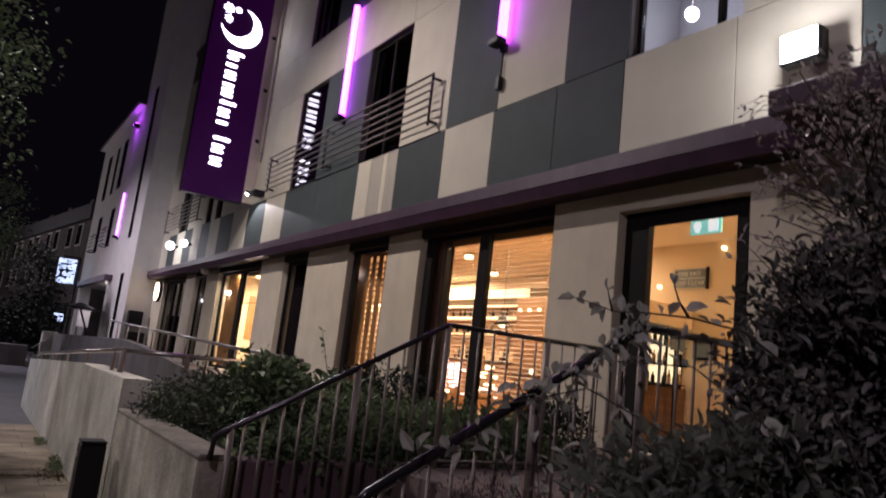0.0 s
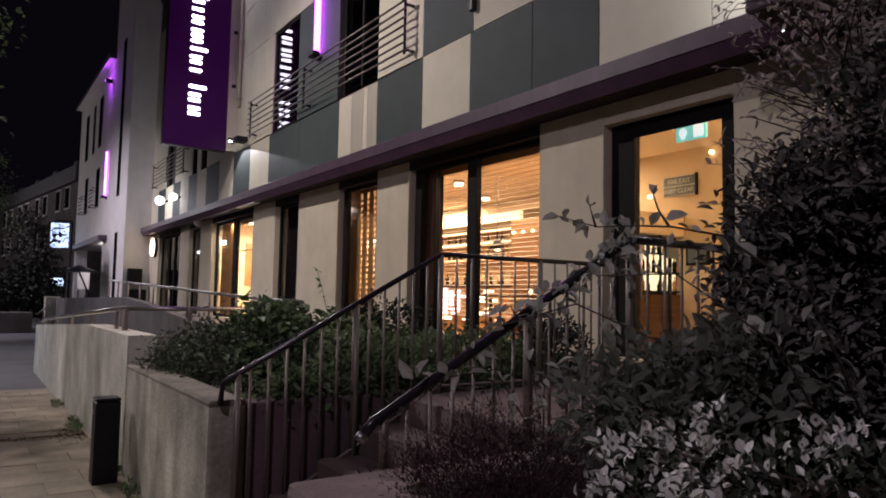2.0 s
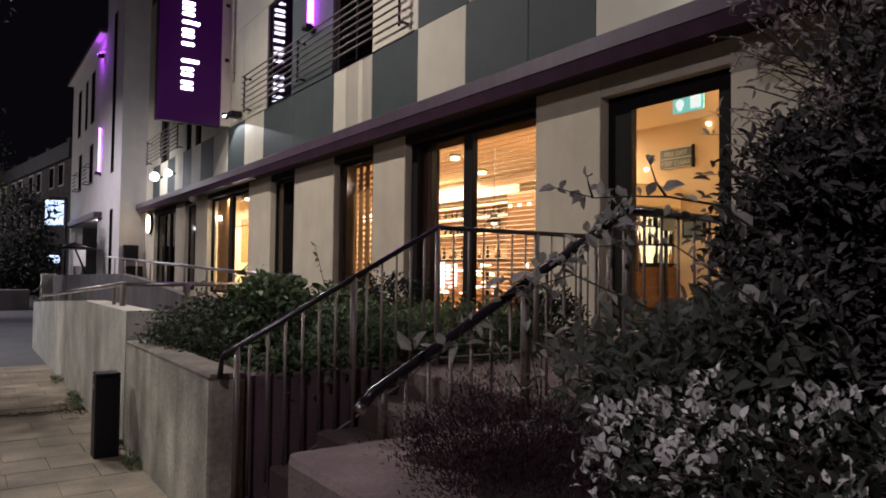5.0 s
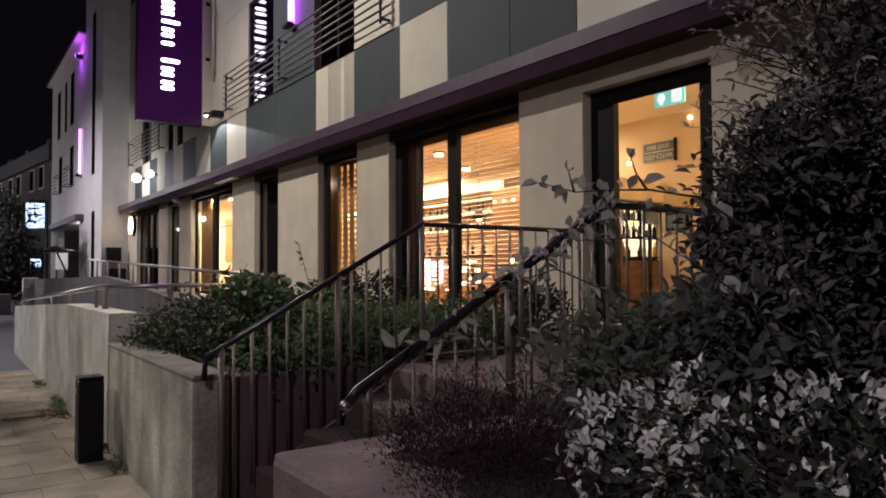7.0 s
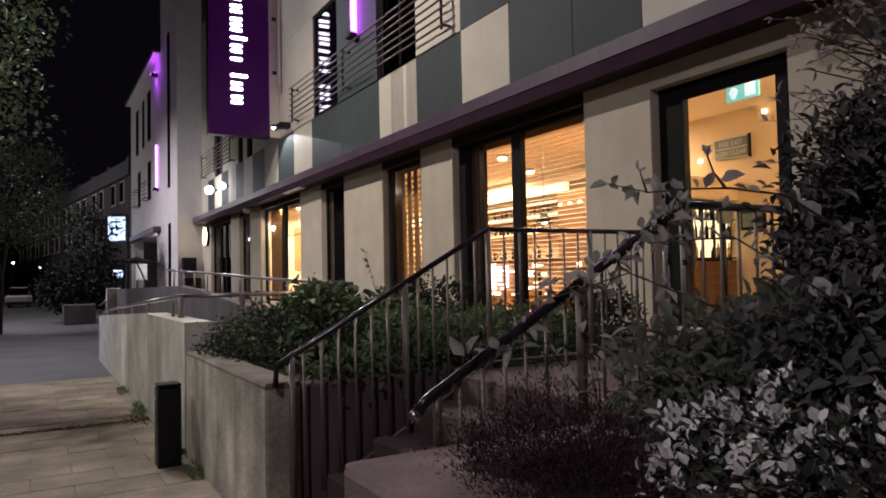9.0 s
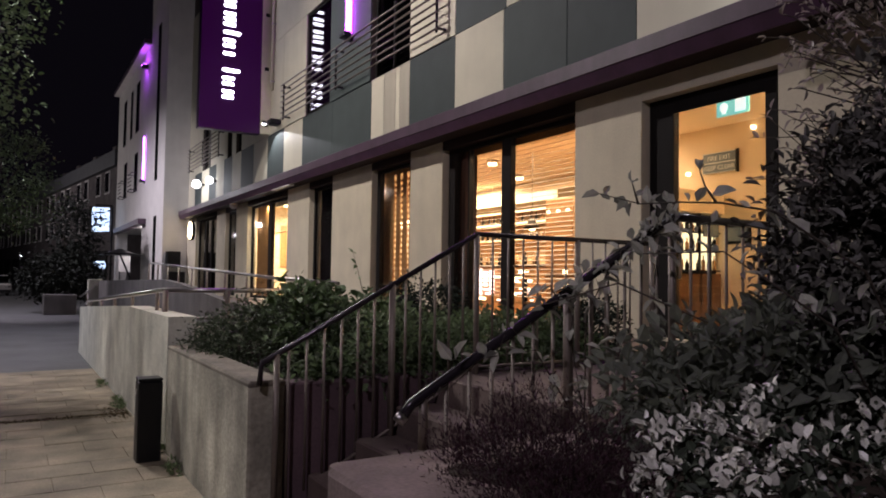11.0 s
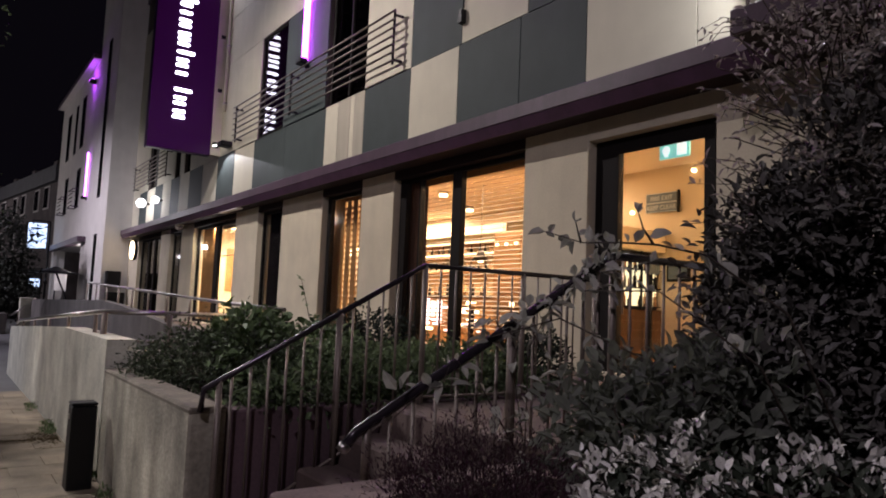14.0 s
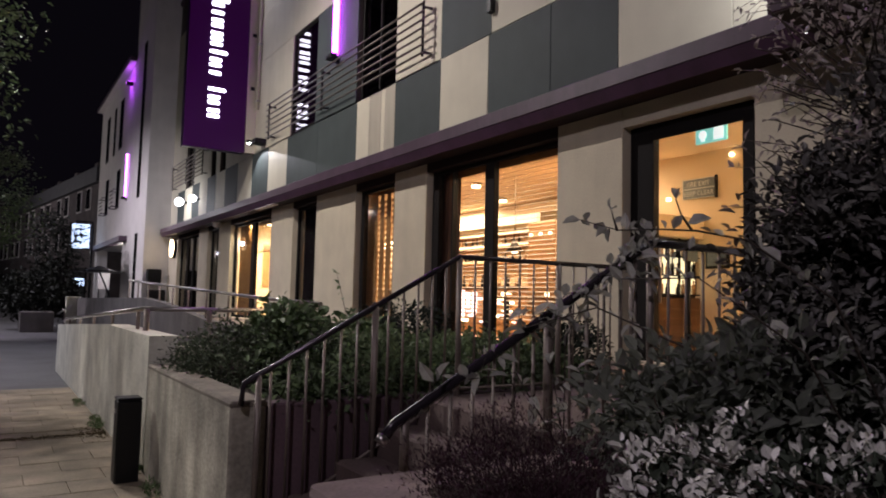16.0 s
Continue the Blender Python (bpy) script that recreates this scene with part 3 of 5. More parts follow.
part("coping", cuboid(KERB - 0.003, KERB + 0.225, 4.136, 6.662, 0.895, 0.94, 0.014), COPING_BROWN, planter, "brownish weathered coping")
# side wall: same concrete as the front, shade painted in
part("side_wall", cuboid(KERB + 0.226, 4.75, 4.143, 4.32, -0.05, 0.915, 0.012), SHADED_SIDE, planter, "concrete side wall beside the steps, coloured purplish dark for its shade")
part("end_wall", cuboid(KERB + 0.22, 4.75, 6.50, 6.66, -0.05, 1.10), CONCRETE, planter)
part("soil", cuboid(KERB + 0.22, 4.75, 4.32, 6.50, 0.1, 0.86), SOIL, planter)
bm = bmesh.new()
prof = [(6.664, 1.19), (9.3, 1.185), (13.0, 1.04), (16.3, 0.90)]
for x in (KERB + 0.012, KERB + 0.24):
    lo = [bm.verts.new((x, y, -0.05)) for y, z in prof]
    hi = [bm.verts.new((x, y, z)) for y, z in prof]
bm.verts.ensure_lookup_table()
v = list(bm.verts)
A, B, C, D = v[0:4], v[4:8], v[8:12], v[12:16]
for i in range(3):
    bm.faces.new((A[i], A[i + 1], B[i + 1], B[i]))
    bm.faces.new((C[i + 1], C[i], D[i], D[i + 1]))
    bm.faces.new((B[i], B[i + 1], D[i + 1], D[i]))
bm.faces.new((A[0], B[0], D[0], C[0]))
bm.faces.new((A[3], C[3], D[3], B[3]))
ramp_wall = tagged(part("ramp_wall", bm, CONCRETE_PALE), "long pale concrete wall along the access ramp", "wall", kind="structure")
part("pilaster", cuboid(KERB - 0.004, KERB + 0.01, 6.664, 9.05, -0.05, 1.186), CONCRETE_PALE, ramp_wall)
part("ramp", cuboid(KERB + 0.24, 2.918, 6.67, 19.0, -0.05, 0.62), STONE_STEP, ramp_wall)
bm = bmesh.new()
prof = [(30.4, -0.05), (6.67, -0.05), (6.67, 1.02), (11.5, 1.18), (14.8, 1.40), (16.9, 1.48), (29.7, 1.36), (30.4, 1.30)]
near, far = [[bm.verts.new((x, y, z)) for y, z in prof] for x in (2.92, 3.08)]
bm.faces.new(near)
bm.faces.new(far[::-1])
for i in range(len(prof)):
    j = (i + 1) % len(prof)
    bm.faces.new((near[j], near[i], far[i], far[j]))
bmesh.ops.recalc_face_normals(bm, faces=bm.faces)
part("inner_wall", bm, INNER_STONE, ramp_wall, "dark grey parapet between the two ramp flights")
part("end_pier", cuboid(2.55, 3.05, 30.41, 30.8, -0.05, 1.40, 0.01), CONCRETE_PALE, ramp_wall)
part("upper_ramp", cuboid(3.082, 4.75, 6.67, 30.0, -0.05, 0.86), STONE_STEP, ramp_wall)

stairs = thing("stairs", (1.3, 3.3, 0), "five worn stone steps between two handrails", "stairs", kind="structure")
for i in range(5):
    x0 = 1.30 + i * 0.30
    part("step", cuboid(x0, 2.80 - 0.001 if i == 4 else x0 + 0.298, 2.50, 4.138, 0 if i == 0 else 0.18 * i - 0.02, 0.18 * (i + 1), 0.012), STONE_STEP, stairs)

# near planter with a rounded corner
bm = bmesh.new()
out = [(1.015 + 0.12 - 0.12 * math.cos(a), 2.50 - 0.12 + 0.12 * math.sin(a)) for a in np.linspace(0, math.pi / 2, 7)]
loop = [(1.015, -3.0)] + out + [(5.9, 2.50), (5.9, -3.0)]
bot = [bm.verts.new((x, y, -0.05)) for x, y in loop]
mid = [bm.verts.new((x, y, 0.845)) for x, y in loop]
ins = [(min(max(x, 1.015 + 0.02), 5.88), min(y, 2.48)) for x, y in loop]
top = [bm.verts.new((x, y, 0.865)) for x, y in ins]
for u, w in ((bot, mid), (mid, top)):
    for i in range(len(loop)):
        j = (i + 1) % len(loop)
        bm.faces.new((u[j], u[i], w[i], w[j]))
bm.faces.new(top[::-1])
bmesh.ops.recalc_face_normals(bm, faces=bm.faces)
planter_near = tagged(part("planter_corner", bm, COPING), "low weathered planter wall with a rounded corner", "planter", kind="structure")
bm = bmesh.new()
bmesh.ops.create_grid(bm, x_segments=60, y_segments=66, size=0.5)
for v in bm.verts:
    edge = min(0.5 - abs(v.co.x), 0.5 - abs(v.co.y)) * 8
    x, y = 1.16 + (v.co.x + 0.5) * 4.66, -2.9 + (v.co.y + 0.5) * 5.28
    v.co = (x, y, 0.835 + min(edge, 0.5) * 0.09 + 0.022 * noise.noise((x * 3.1, y * 3.1, 0)) + 0.012 * noise.noise((x * 11, y * 11, 3)))
part("soil", bm, SOIL, planter_near, smooth=True)

# ---- railings ----


def bars_between(parent, pts, spacing, drop, r=0.009, material=None, name="bar"):
    """Upright bars hung under a straight rail, all alike."""
    a, b = Vector(pts[0]), Vector(pts[1])
    n = max(1, int((b - a).length / spacing))
    me = mesh_of(name, rod([(0, 0, 0), (0, 0, -drop)], r, 6), material or BAR)
    for i in range(1, n):
        piece(name, me, parent, a + (b - a) * i / n)


def stair_rail(label, y, foot, knee, end, drop, post_xs, tail, thick):
    r = thing("handrail", (foot[0], y, 0), label, "handrail", "stair handrails")
    part("top_rail", rod([(foot[0] - (0.05 if tail else 0.012), y, foot[1] - (0.055 if tail else 0.13)), (foot[0], y, foot[1]), (knee[0], y, knee[1]), (end, y, knee[1])], thick, 10), RAIL, r)
    if tail:
        part("foot_cap", rod([(foot[0] - 0.062, y, foot[1] - 0.068), (foot[0] - 0.04, y, foot[1] - 0.044)], 0.026, 10), STEEL, r, "worn shiny rail end")
    part("bottom_rail", rod([(foot[0] + 0.35, y, foot[1] - drop + 0.19), (knee[0], y, knee[1] - drop), (end, y, knee[1] - drop)], 0.012, 6), BAR, r)
    slope = (knee[1] - foot[1]) / (knee[0] - foot[0])
    for x, base in post_xs:
        top = knee[1] if x >= knee[0] else foot[1] + (x - foot[0]) * slope
        part("post", rod([(x, y, base), (x, y, top)], 0.02, 8), BAR, r)
    bars_between(r, ((foot[0] + 0.05, y, foot[1] + 0.03), (knee[0], y, knee[1])), 0.128, drop, 0.009)
    bars_between(r, ((knee[0], y, knee[1]), (end, y, knee[1])), 0.128, drop, 0.009)
    return r


stair_rail("dark steel stair rail with upright bars along the planter", 4.10, (1.29, 1.05), (2.81, 1.88), 4.60, 0.93, ((1.38, 0.0), (2.15, 0.3), (2.81, 0.6), (3.75, 0.6), (4.58, 0.9)), 0, 0.019)
stair_rail("dark steel stair rail overgrown by a leafy shrub", 2.52, (1.42, 1.05), (2.97, 1.90), 3.86, 0.80, ((1.475, 0.86), (2.25, 0.86), (2.97, 0.86), (3.85, 0.88)), 1, 0.024)

ramp_rail = thing("ramp_handrail", (1.35, 12, 0.9), "low shiny steel handrail along the ramp wall", "handrail")
part("top_rail", rod([(1.35, 16.4, 0.96), (1.35, 15.9, 1.03), (1.35, 7.65, 1.41), (2.75, 7.65, 1.41)], 0.024, 8), STEEL, ramp_rail)
for y in (15.2, 13.4, 11.6, 9.8, 8.0):
    z = 1.03 + (15.9 - y) / 8.25 * 0.38
    part("post", rod([(1.35, y, 0.88), (1.35, y, z)], 0.02, 8), BAR, ramp_rail)
for x in (1.37, 2.0, 2.73):
    part("post", rod([(x, 7.65, 0.6), (x, 7.65, 1.41)], 0.03, 8), BAR, ramp_rail)
part("mid_rail", rod([(1.35, 7.65, 1.12), (2.75, 7.65, 1.12)], 0.012, 6), BAR, ramp_rail)
part("end_rail", rod([(2.28, 30.3, 0.72), (2.72, 30.3, 1.10)], 0.03, 8), STEEL, ramp_rail, "shiny sloping rail at the foot of the ramp")
part("end_post", rod([(2.5, 30.3, -0.03), (2.5, 30.3, 0.90)], 0.03, 8), BAR, ramp_rail)
upper_rail = thing("ramp_handrail", (3.0, 14, 0.9), "steel handrail along the upper ramp", "handrail")
part("top_rail", rod([(3.0, 19.3, 1.90), (3.0, 9.4, 1.56), (3.0, 7.0, 1.5)], 0.022, 8), STEEL, upper_rail)
for k in range(9):
    y = 19.2 - k * 1.25
    part("post", rod([(3.0, y, 1.0), (3.0, y, 1.9 - (19.3 - y) * 0.0343)], 0.018, 8), BAR, upper_rail)

# ---- bollard ----
bollard = thing("bollard", (1.045, 6.42, 0), "square black plastic bollard on the slabs by the wall", "bollard")
part("body", cuboid(0.95, 1.14, 6.325, 6.515, -0.012, 0.668, 0.010), BLACK, bollard)
part("cap", cuboid(0.949, 1.141, 6.324, 6.516, 0.670, 0.695, 0.008), BLACK, bollard)
part("reflector", cuboid(0.944, 0.949, 6.40, 6.44, 0.56, 0.60), STEEL, bollard)

# ---- blade sign ----
SY = 20.0
sign = thing("blade_sign", (5.12, SY, 5.7), "tall purple illuminated blade sign on the hotel wall", "sign")
part("case", cuboid(4.27, 6.00, SY + 0.004, SY + 0.26, 5.70, 12.3, 0.01), SIGN_EDGE, sign)
part("face", cuboid(4.29, 5.98, SY - 0.006, SY + 0.002, 5.72, 12.28), SIGN_PURPLE, sign)
part("fin", cuboid(6.003, FRONT - 0.002, SY + 0.03, SY + 0.23, 5.74, 12.28), CREAM, sign, "pale fin between the sign and the wall")
for z in (5.95, 7.6, 9.2, 10.9):
    part("bracket", cuboid(6.10, 6.22, SY + 0.005, SY + 0.029, z, z + 0.10), BLACK, sign)


def rounded(u0, u1, z0, z1, r=0.045):
    """A plain block with rounded ends on the sign's face."""
    bm = bmesh.new()
    pts = []
    for cu, cz_, a in ((u1 - r, z1 - r, 0), (u0 + r, z1 - r, 90), (u0 + r, z0 + r, 180), (u1 - r, z0 + r, 270)):
        pts += [(cu + r * math.cos(radians(a + d)), cz_ + r * math.sin(radians(a + d))) for d in (0, 30, 60, 90)]
    back = [bm.verts.new((u, SY - 0.007, w)) for u, w in pts]
    front = [bm.verts.new((u, SY - 0.03, w)) for u, w in pts]
    bm.faces.new(front)
    for i in range(len(pts)):
        j = (i + 1) % len(pts)
        bm.faces.new((back[i], back[j], front[j], front[i]))
    bmesh.ops.recalc_face_normals(bm, faces=bm.faces)
    return bm


# the sign's lettering as plain upright blocks, read downwards
z = 10.10
for strokes, tall in ((2, 1), (1, 0), (2, 0), (3, 0), (1, 1), (2, 0), (1, 0), (0, 0), (1, 1), (2, 0), (2, 0)):
    if not strokes:
        z -= 0.17
    for k in range(strokes):
        part("mark", rounded(4.88, 5.37 if tall and k == 0 else 5.22, z - 0.095, z), SIGN_WHITE, sign, "plain lit white bar")
        z -= 0.155
    z -= 0.075
bm = bmesh.new()
cx, cz, R1, R2 = 5.16, 10.90, 0.60, 0.50
a0 = [(cx + R1 * math.cos(a), cz + R1 * math.sin(a)) for a in np.linspace(radians(-165), radians(78), 24)]
a1 = [(cx - 0.17 + R2 * math.cos(a), cz + 0.16 + R2 * math.sin(a)) for a in np.linspace(radians(60), radians(-150), 24)]
pts = a0 + a1
lo = [bm.verts.new((x, SY - 0.007, zz)) for x, zz in pts]
hi = [bm.verts.new((x, SY - 0.03, zz)) for x, zz in pts]
n = len(a0)
for i in range(n - 1):
    bm.faces.new((hi[i], hi[i + 1], hi[2 * n - 2 - i], hi[2 * n - 1 - i]))
for i in range(2 * n):
    bm.faces.new((lo[i], lo[(i + 1) % (2 * n)], hi[(i + 1) % (2 * n)], hi[i]))
part("crescent", bm, SIGN_WHITE, sign)
for x, zz, r in ((4.70, 11.36, 0.17), (4.98, 11.40, 0.10), (4.74, 11.05, 0.13)):
    bm = bmesh.new()
    rim = [(x + r * q * math.cos(k * math.pi / 8), zz + r * q * math.sin(k * math.pi / 8)) for k in range(16) for q in (1.0 if k % 2 else 0.55,)]
    back = [bm.verts.new((u, SY - 0.007, w)) for u, w in rim]
    front = [bm.verts.new((u, SY - 0.03, w)) for u, w in rim]
    bm.faces.new(front)
    for k in range(16):
        bm.faces.new((back[k], back[(k + 1) % 16], front[(k + 1) % 16], front[k]))
    bmesh.ops.recalc_face_normals(bm, faces=bm.faces)
    part("star", bm, SIGN_WHITE, sign)

# ---- balcony rails ----


def balcony(a, b, x, n, posts):
    r = thing("balcony_rail", (x, (a + b) / 2, 5.75), "weathered steel balcony rail of seven level bars", "railing", "balcony rails")
    for k in range(n):
        z = 5.87 + k * (0.90 / (n - 1))
        part("bar", rod([(x, a, z), (x, b, z)], 0.019, 8), BALCONY, r)
    for y in posts:
        part("post", cuboid(x + 0.02, x + 0.05, y - 0.025, y + 0.025, 5.82, 6.82, 0.004), RAIL, r)
        for z in (5.88, 6.70):
            part("bracket", cuboid(x + 0.05, FRONT, y - 0.02, y + 0.02, z, z + 0.04), RAIL, r)


balcony(10.20, 18.4, 6.08, 7, (10.26, 14.7, 18.30))
balcony(25.2, 30.2, 6.08, 7, (25.3, 27.8, 30.1))

# ---- purple wall lights ----


def wall_light(x, y, z, length, material, group="purple wall lights", radius=0.075):
    r = thing("wall_light", (x, y, z), "black wall fitting with a glowing purple light tube", "light", group)
    part("body", cuboid(x - 0.13, x + 0.06, y - 0.13, y + 0.13, z - 0.11, z + 0.02, 0.02), BLACK, r)
    part("bracket", cuboid(x + 0.06, x + 0.15, y - 0.05, y + 0.05, z - 0.16, z - 0.02), BLACK, r)
    part("tube", rod([(x + 0.04, y, z + 0.021), (x + 0.04, y, z + length)], radius, 8), material, r, "glowing purple tube")


wall_light(6.15, 8.42, 6.82, 4.2, TUBE)
wall_light(6.17, 14.25, 7.0, 2.75, TUBE)
wall_light(WING - 0.13, 36.1, 6.15, 2.1, TUBE_FAR, radius=0.045)
eave_lamp = thing("wall_light", (WING - 0.2, 36.2, 11.6), "small black uplighter glowing purple under the eaves", "light", "purple wall lights")
part("body", cuboid(WING - 0.3, WING - 0.001, 36.1, 36.3, 11.6, 11.8, 0.02), BLACK, eave_lamp)
part("lens", disc(WING - 0.15, 36.2, 11.81, 0.07, (0, 0, 1), 0.02, 12), TUBE_FAR, eave_lamp)
spur = thing("junction_box", (6.27, 8.45, 6.1), "small black junction box with a cable", "junction box")
part("case", cuboid(6.2, FRONT, 8.40, 8.50, 6.02, 6.24, 0.01), BLACK, spur)
part("cable", rod([(6.27, 8.44, 6.24), (6.27, 8.43, 6.70)], 0.012, 6), BLACK, spur)

# ---- flood lamps ----


def flood(at, size, label):
    x, y, z = at
    r = thing("flood_lamp", at, label, "light", "flood lamps")
    part("head", cuboid(x, x + 0.16, y - size, y + size, z - size * 0.8, z + size * 0.8, 0.02), BLACK, r)
    part("lens", cuboid(x - 0.02, x - 0.001, y - size + 0.03, y + size - 0.03, z - size * 0.8 + 0.03, z + size * 0.8 - 0.03), LAMP_WHITE, r, "dazzling white lens")
    part("arm", cuboid(x + 0.16, FRONT, y - 0.03, y + 0.03, z - 0.03, z + 0.03), BLACK, r)


def globe_lamp(x, y, z, r):
    t = thing("wall_lamp", (x, y, z), "round glaring white wall lamp over the ledge", "light", "globe wall lamps")
    bm = bmesh.new()
    bmesh.ops.create_uvsphere(bm, u_segments=16, v_segments=10, radius=r, matrix=Matrix.Translation((x, y, z)))
    part("globe", bm, GLOBE_WHITE, t, smooth=True)
    part("arm", rod([(x, y, z), (FRONT + 0.002, y, z)], 0.04, 8), BLACK, t)


globe_lamp(6.0, 28.15, 5.15, 0.17)
globe_lamp(6.05, 26.2, 5.08, 0.13)
flood((6.03, 3.445, 4.98), 0.205, "glaring white flood lamp behind the shrub")
canopy = thing("canopy_box", (5.5, 2.9, 3.93), "flat dark metal canopy standing out from the ledge", "canopy")
part("rim", cuboid(5.115, 5.16, -2.0, 3.18, 3.925, 4.14, 0.008), FASCIA, canopy)
part("deck", cuboid(5.162, 5.846, -2.0, 3.178, 4.08, 4.13), FASCIA, canopy)
part("underside", cuboid(5.162, 5.846, -2.0, 3.178, 3.93, 4.078), DARK_SOFFIT, canopy)
downlight = thing("sign_downlight", (6.1, 19.4, 5.72), "small black lamp below the blade sign washing the wall", "light")
part("body", cuboid(5.98, FRONT - 0.002, 18.98, 19.34, 5.84, 5.99, 0.02), BLACK, downlight)
part("arm", cuboid(6.00, 6.06, 19.342, 19.44, 5.93, 5.98, 0.01), BLACK, downlight)
part("head", disc(5.95, 19.48, 5.95, 0.06, (0, 0, 1), 0.08, 12), BLACK, downlight)
part("lens", disc(5.95, 19.48, 5.895, 0.04, (0, 0, 1), 0.03, 12), LAMP_WHITE, downlight)

# round clock-like lit disc and notice case on the wing's side wall
disc_sign = thing("round_lit_sign", (6.25, 29.9, 3.45), "round glowing white sign on the last pier", "sign")
part("body", disc(6.24, 29.9, 3.45, 0.40, (1, 0, 0), 0.118, 24), BLACK, disc_sign)
part("lens", disc(6.17, 29.9, 3.45, 0.36, (1, 0, 0), 0.02, 24), LAMP_WARM, disc_sign)
part("mark", cuboid(6.150, 6.159, 29.84, 29.98, 3.2, 3.7), BLACK, disc_sign)
case = thing("notice_case", (5.75, 30.8, 0.9), "black notice case and dark bin against the white wall", "notice case")
part("case", cuboid(5.45, 6.0, 30.7, 30.98, 1.95, 2.6, 0.02), BLACK, case)
part("stand", cuboid(5.5, 6.15, 30.5, 30.98, 0.9, 1.75, 0.02), BLACK, case)

# small fittings under the ledge, downpipe by the sign, board under the far canopy
dome = thing("dome_camera", (6.12, 23.1, 3.85), "small white dome camera under the ledge", "camera dome")
bm = bmesh.new()
bmesh.ops.create_uvsphere(bm, u_segments=14, v_segments=8, radius=0.13, matrix=Matrix.Translation((6.12, 23.1, 3.903)))
part("dome", bm, WHITE_RENDER, dome, smooth=True)
part("base", disc(6.12, 23.1, 3.958, 0.15, (0, 0, 1), 0.03, 16), WHITE_RENDER, dome)
strip = thing("soffit_strip", (6.02, 17.95, 3.963), "pale strip lamp fixed under the ledge", "light")
part("body", cuboid(6.02 - 0.08, 6.02 + 0.08, 17.95 - 0.7, 17.95 + 0.7, 3.913, 3.972, 0.01), WHITE_RENDER, strip)
pipe = thing("downpipe", (6.24, 19.75, 5.8), "slim pale downpipe clipped to the cladding by the sign", "pipe")
part("pipe", rod([(6.24, 19.75, 6.98), (6.24, 19.75, 13.5)], 0.045, 10), CREAM, pipe)
for z in (7.2, 8.9, 10.6, 12.3):
    part("clip", cuboid(6.19, FRONT - 0.001, 19.68, 19.82, z, z + 0.05), STEEL, pipe)
board = thing("white_board", (5.0, 40.0, 0), "white board standing under the far canopy", "board")
part("panel", cuboid(4.72, 5.28, 39.95, 40.0, 1.75, 2.65, 0.01), WHITE_RENDER, board)
for x in (4.78, 5.22):
    part("leg", rod([(x, 40.03, -0.03), (x, 40.03, 2.6)], 0.025, 6), BLACK, board)
part("brace", rod([(4.78, 40.03, 0.5), (5.22, 40.03, 1.7)], 0.02, 6), BLACK, board)

# ---- inside the rooms ----


def blind(label, x, panes, z0, z1, pitch=0.068):
    """Slatted blind: a head box, tilted slats and a bottom bar for each pane."""
    for a, b in panes:
        r = thing("window_blind", (x, (a + b) / 2, z0), label, "blind", "window blinds")
        part("head_box", cuboid(x - 0.03, x + 0.03, a, b, z1, 3.919), WOOD, r)
        bm = bmesh.new()
        c, s = math.cos(radians(19)) * 0.025, math.sin(radians(19)) * 0.025
        vs = [bm.verts.new((dx, y, dz)) for y in (0, b - a - 0.02) for dx, dz in ((-c, -s), (c, s), (c - 0.002, s + 0.004), (-c - 0.002, -s + 0.004))]
        for q in ((0, 1, 5, 4), (1, 2, 6, 5), (2, 3, 7, 6), (3, 0, 4, 7), (3, 2, 1, 0), (4, 5, 6, 7)):
            bm.faces.new([vs[i] for i in q])
        me = mesh_of("slat", bm, DARK_WOOD)
        for k in range(int((z1 - z0) / pitch)):
            piece("slat", me, r, (x, a + 0.01, z1 - 0.03 - k * pitch))
        part("bottom_bar", cuboid(x - 0.012, x + 0.012, a, b, z0 - 0.04, z0 - 0.01), WOOD, r)
        for y in (a + 0.12, b - 0.12):
            part("cord", rod([(x, y, z0 - 0.03), (x, y, z1)], 0.002, 4), CREAM, r)


blind("honey wood slatted blind lowered behind the restaurant glass", FRONT + 0.34, ((7.03, 8.78), (8.92, 9.94)), 1.25, 3.66)
blind("pale slatted blind half lowered in the reception window", FRONT + 0.34, ((18.45, 20.4),), 2.9, 3.66)

screen = thing("wooden_screen", (6.7, 12.3, FLOOR), "brown wooden screen with narrow lit slots behind the window", "screen")
for a, b in ((11.3, 12.13), (12.24, 12.41), (12.52, 12.68), (12.79, 13.6)):
    part("board", cuboid(6.66, 6.69, a, b, FLOOR, 3.7), WOOD, screen)
part("rail", cuboid(6.655, 6.70, 11.3, 13.6, 3.702, 3.78), WOOD, screen)
me = mesh_of("slat", cuboid(0, 0.02, 0, 0.95, -0.025, 0.025), WOOD)
for k in range(19):
    piece("slat", me, screen, (6.702, 11.95, 1.5 + k * 0.115))
glow = thing("wall_lamp", (7.2, 12.0, 2.4), "small round warm wall lamps in a row", "light")
for k, (y, z) in enumerate(((12.45, 2.75), (12.8, 2.72), (13.15, 2.7))):
    part("globe", disc(7.0, y, z, 0.06, (0, 1, 0), 0.06, 12), LAMP_WARM, glow)
    part("stem", rod([(7.0, y, FLOOR), (7.0, y, z)], 0.01, 6), STEEL, glow)

# sheet added to hide the lit room, so the window reads dark
blackout = thing("dark_sheet", (6.66, 15.95, FLOOR), "dark sheet added behind the window so that it looks unlit", "blind")
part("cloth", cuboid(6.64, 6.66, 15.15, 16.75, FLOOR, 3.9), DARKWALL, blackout)

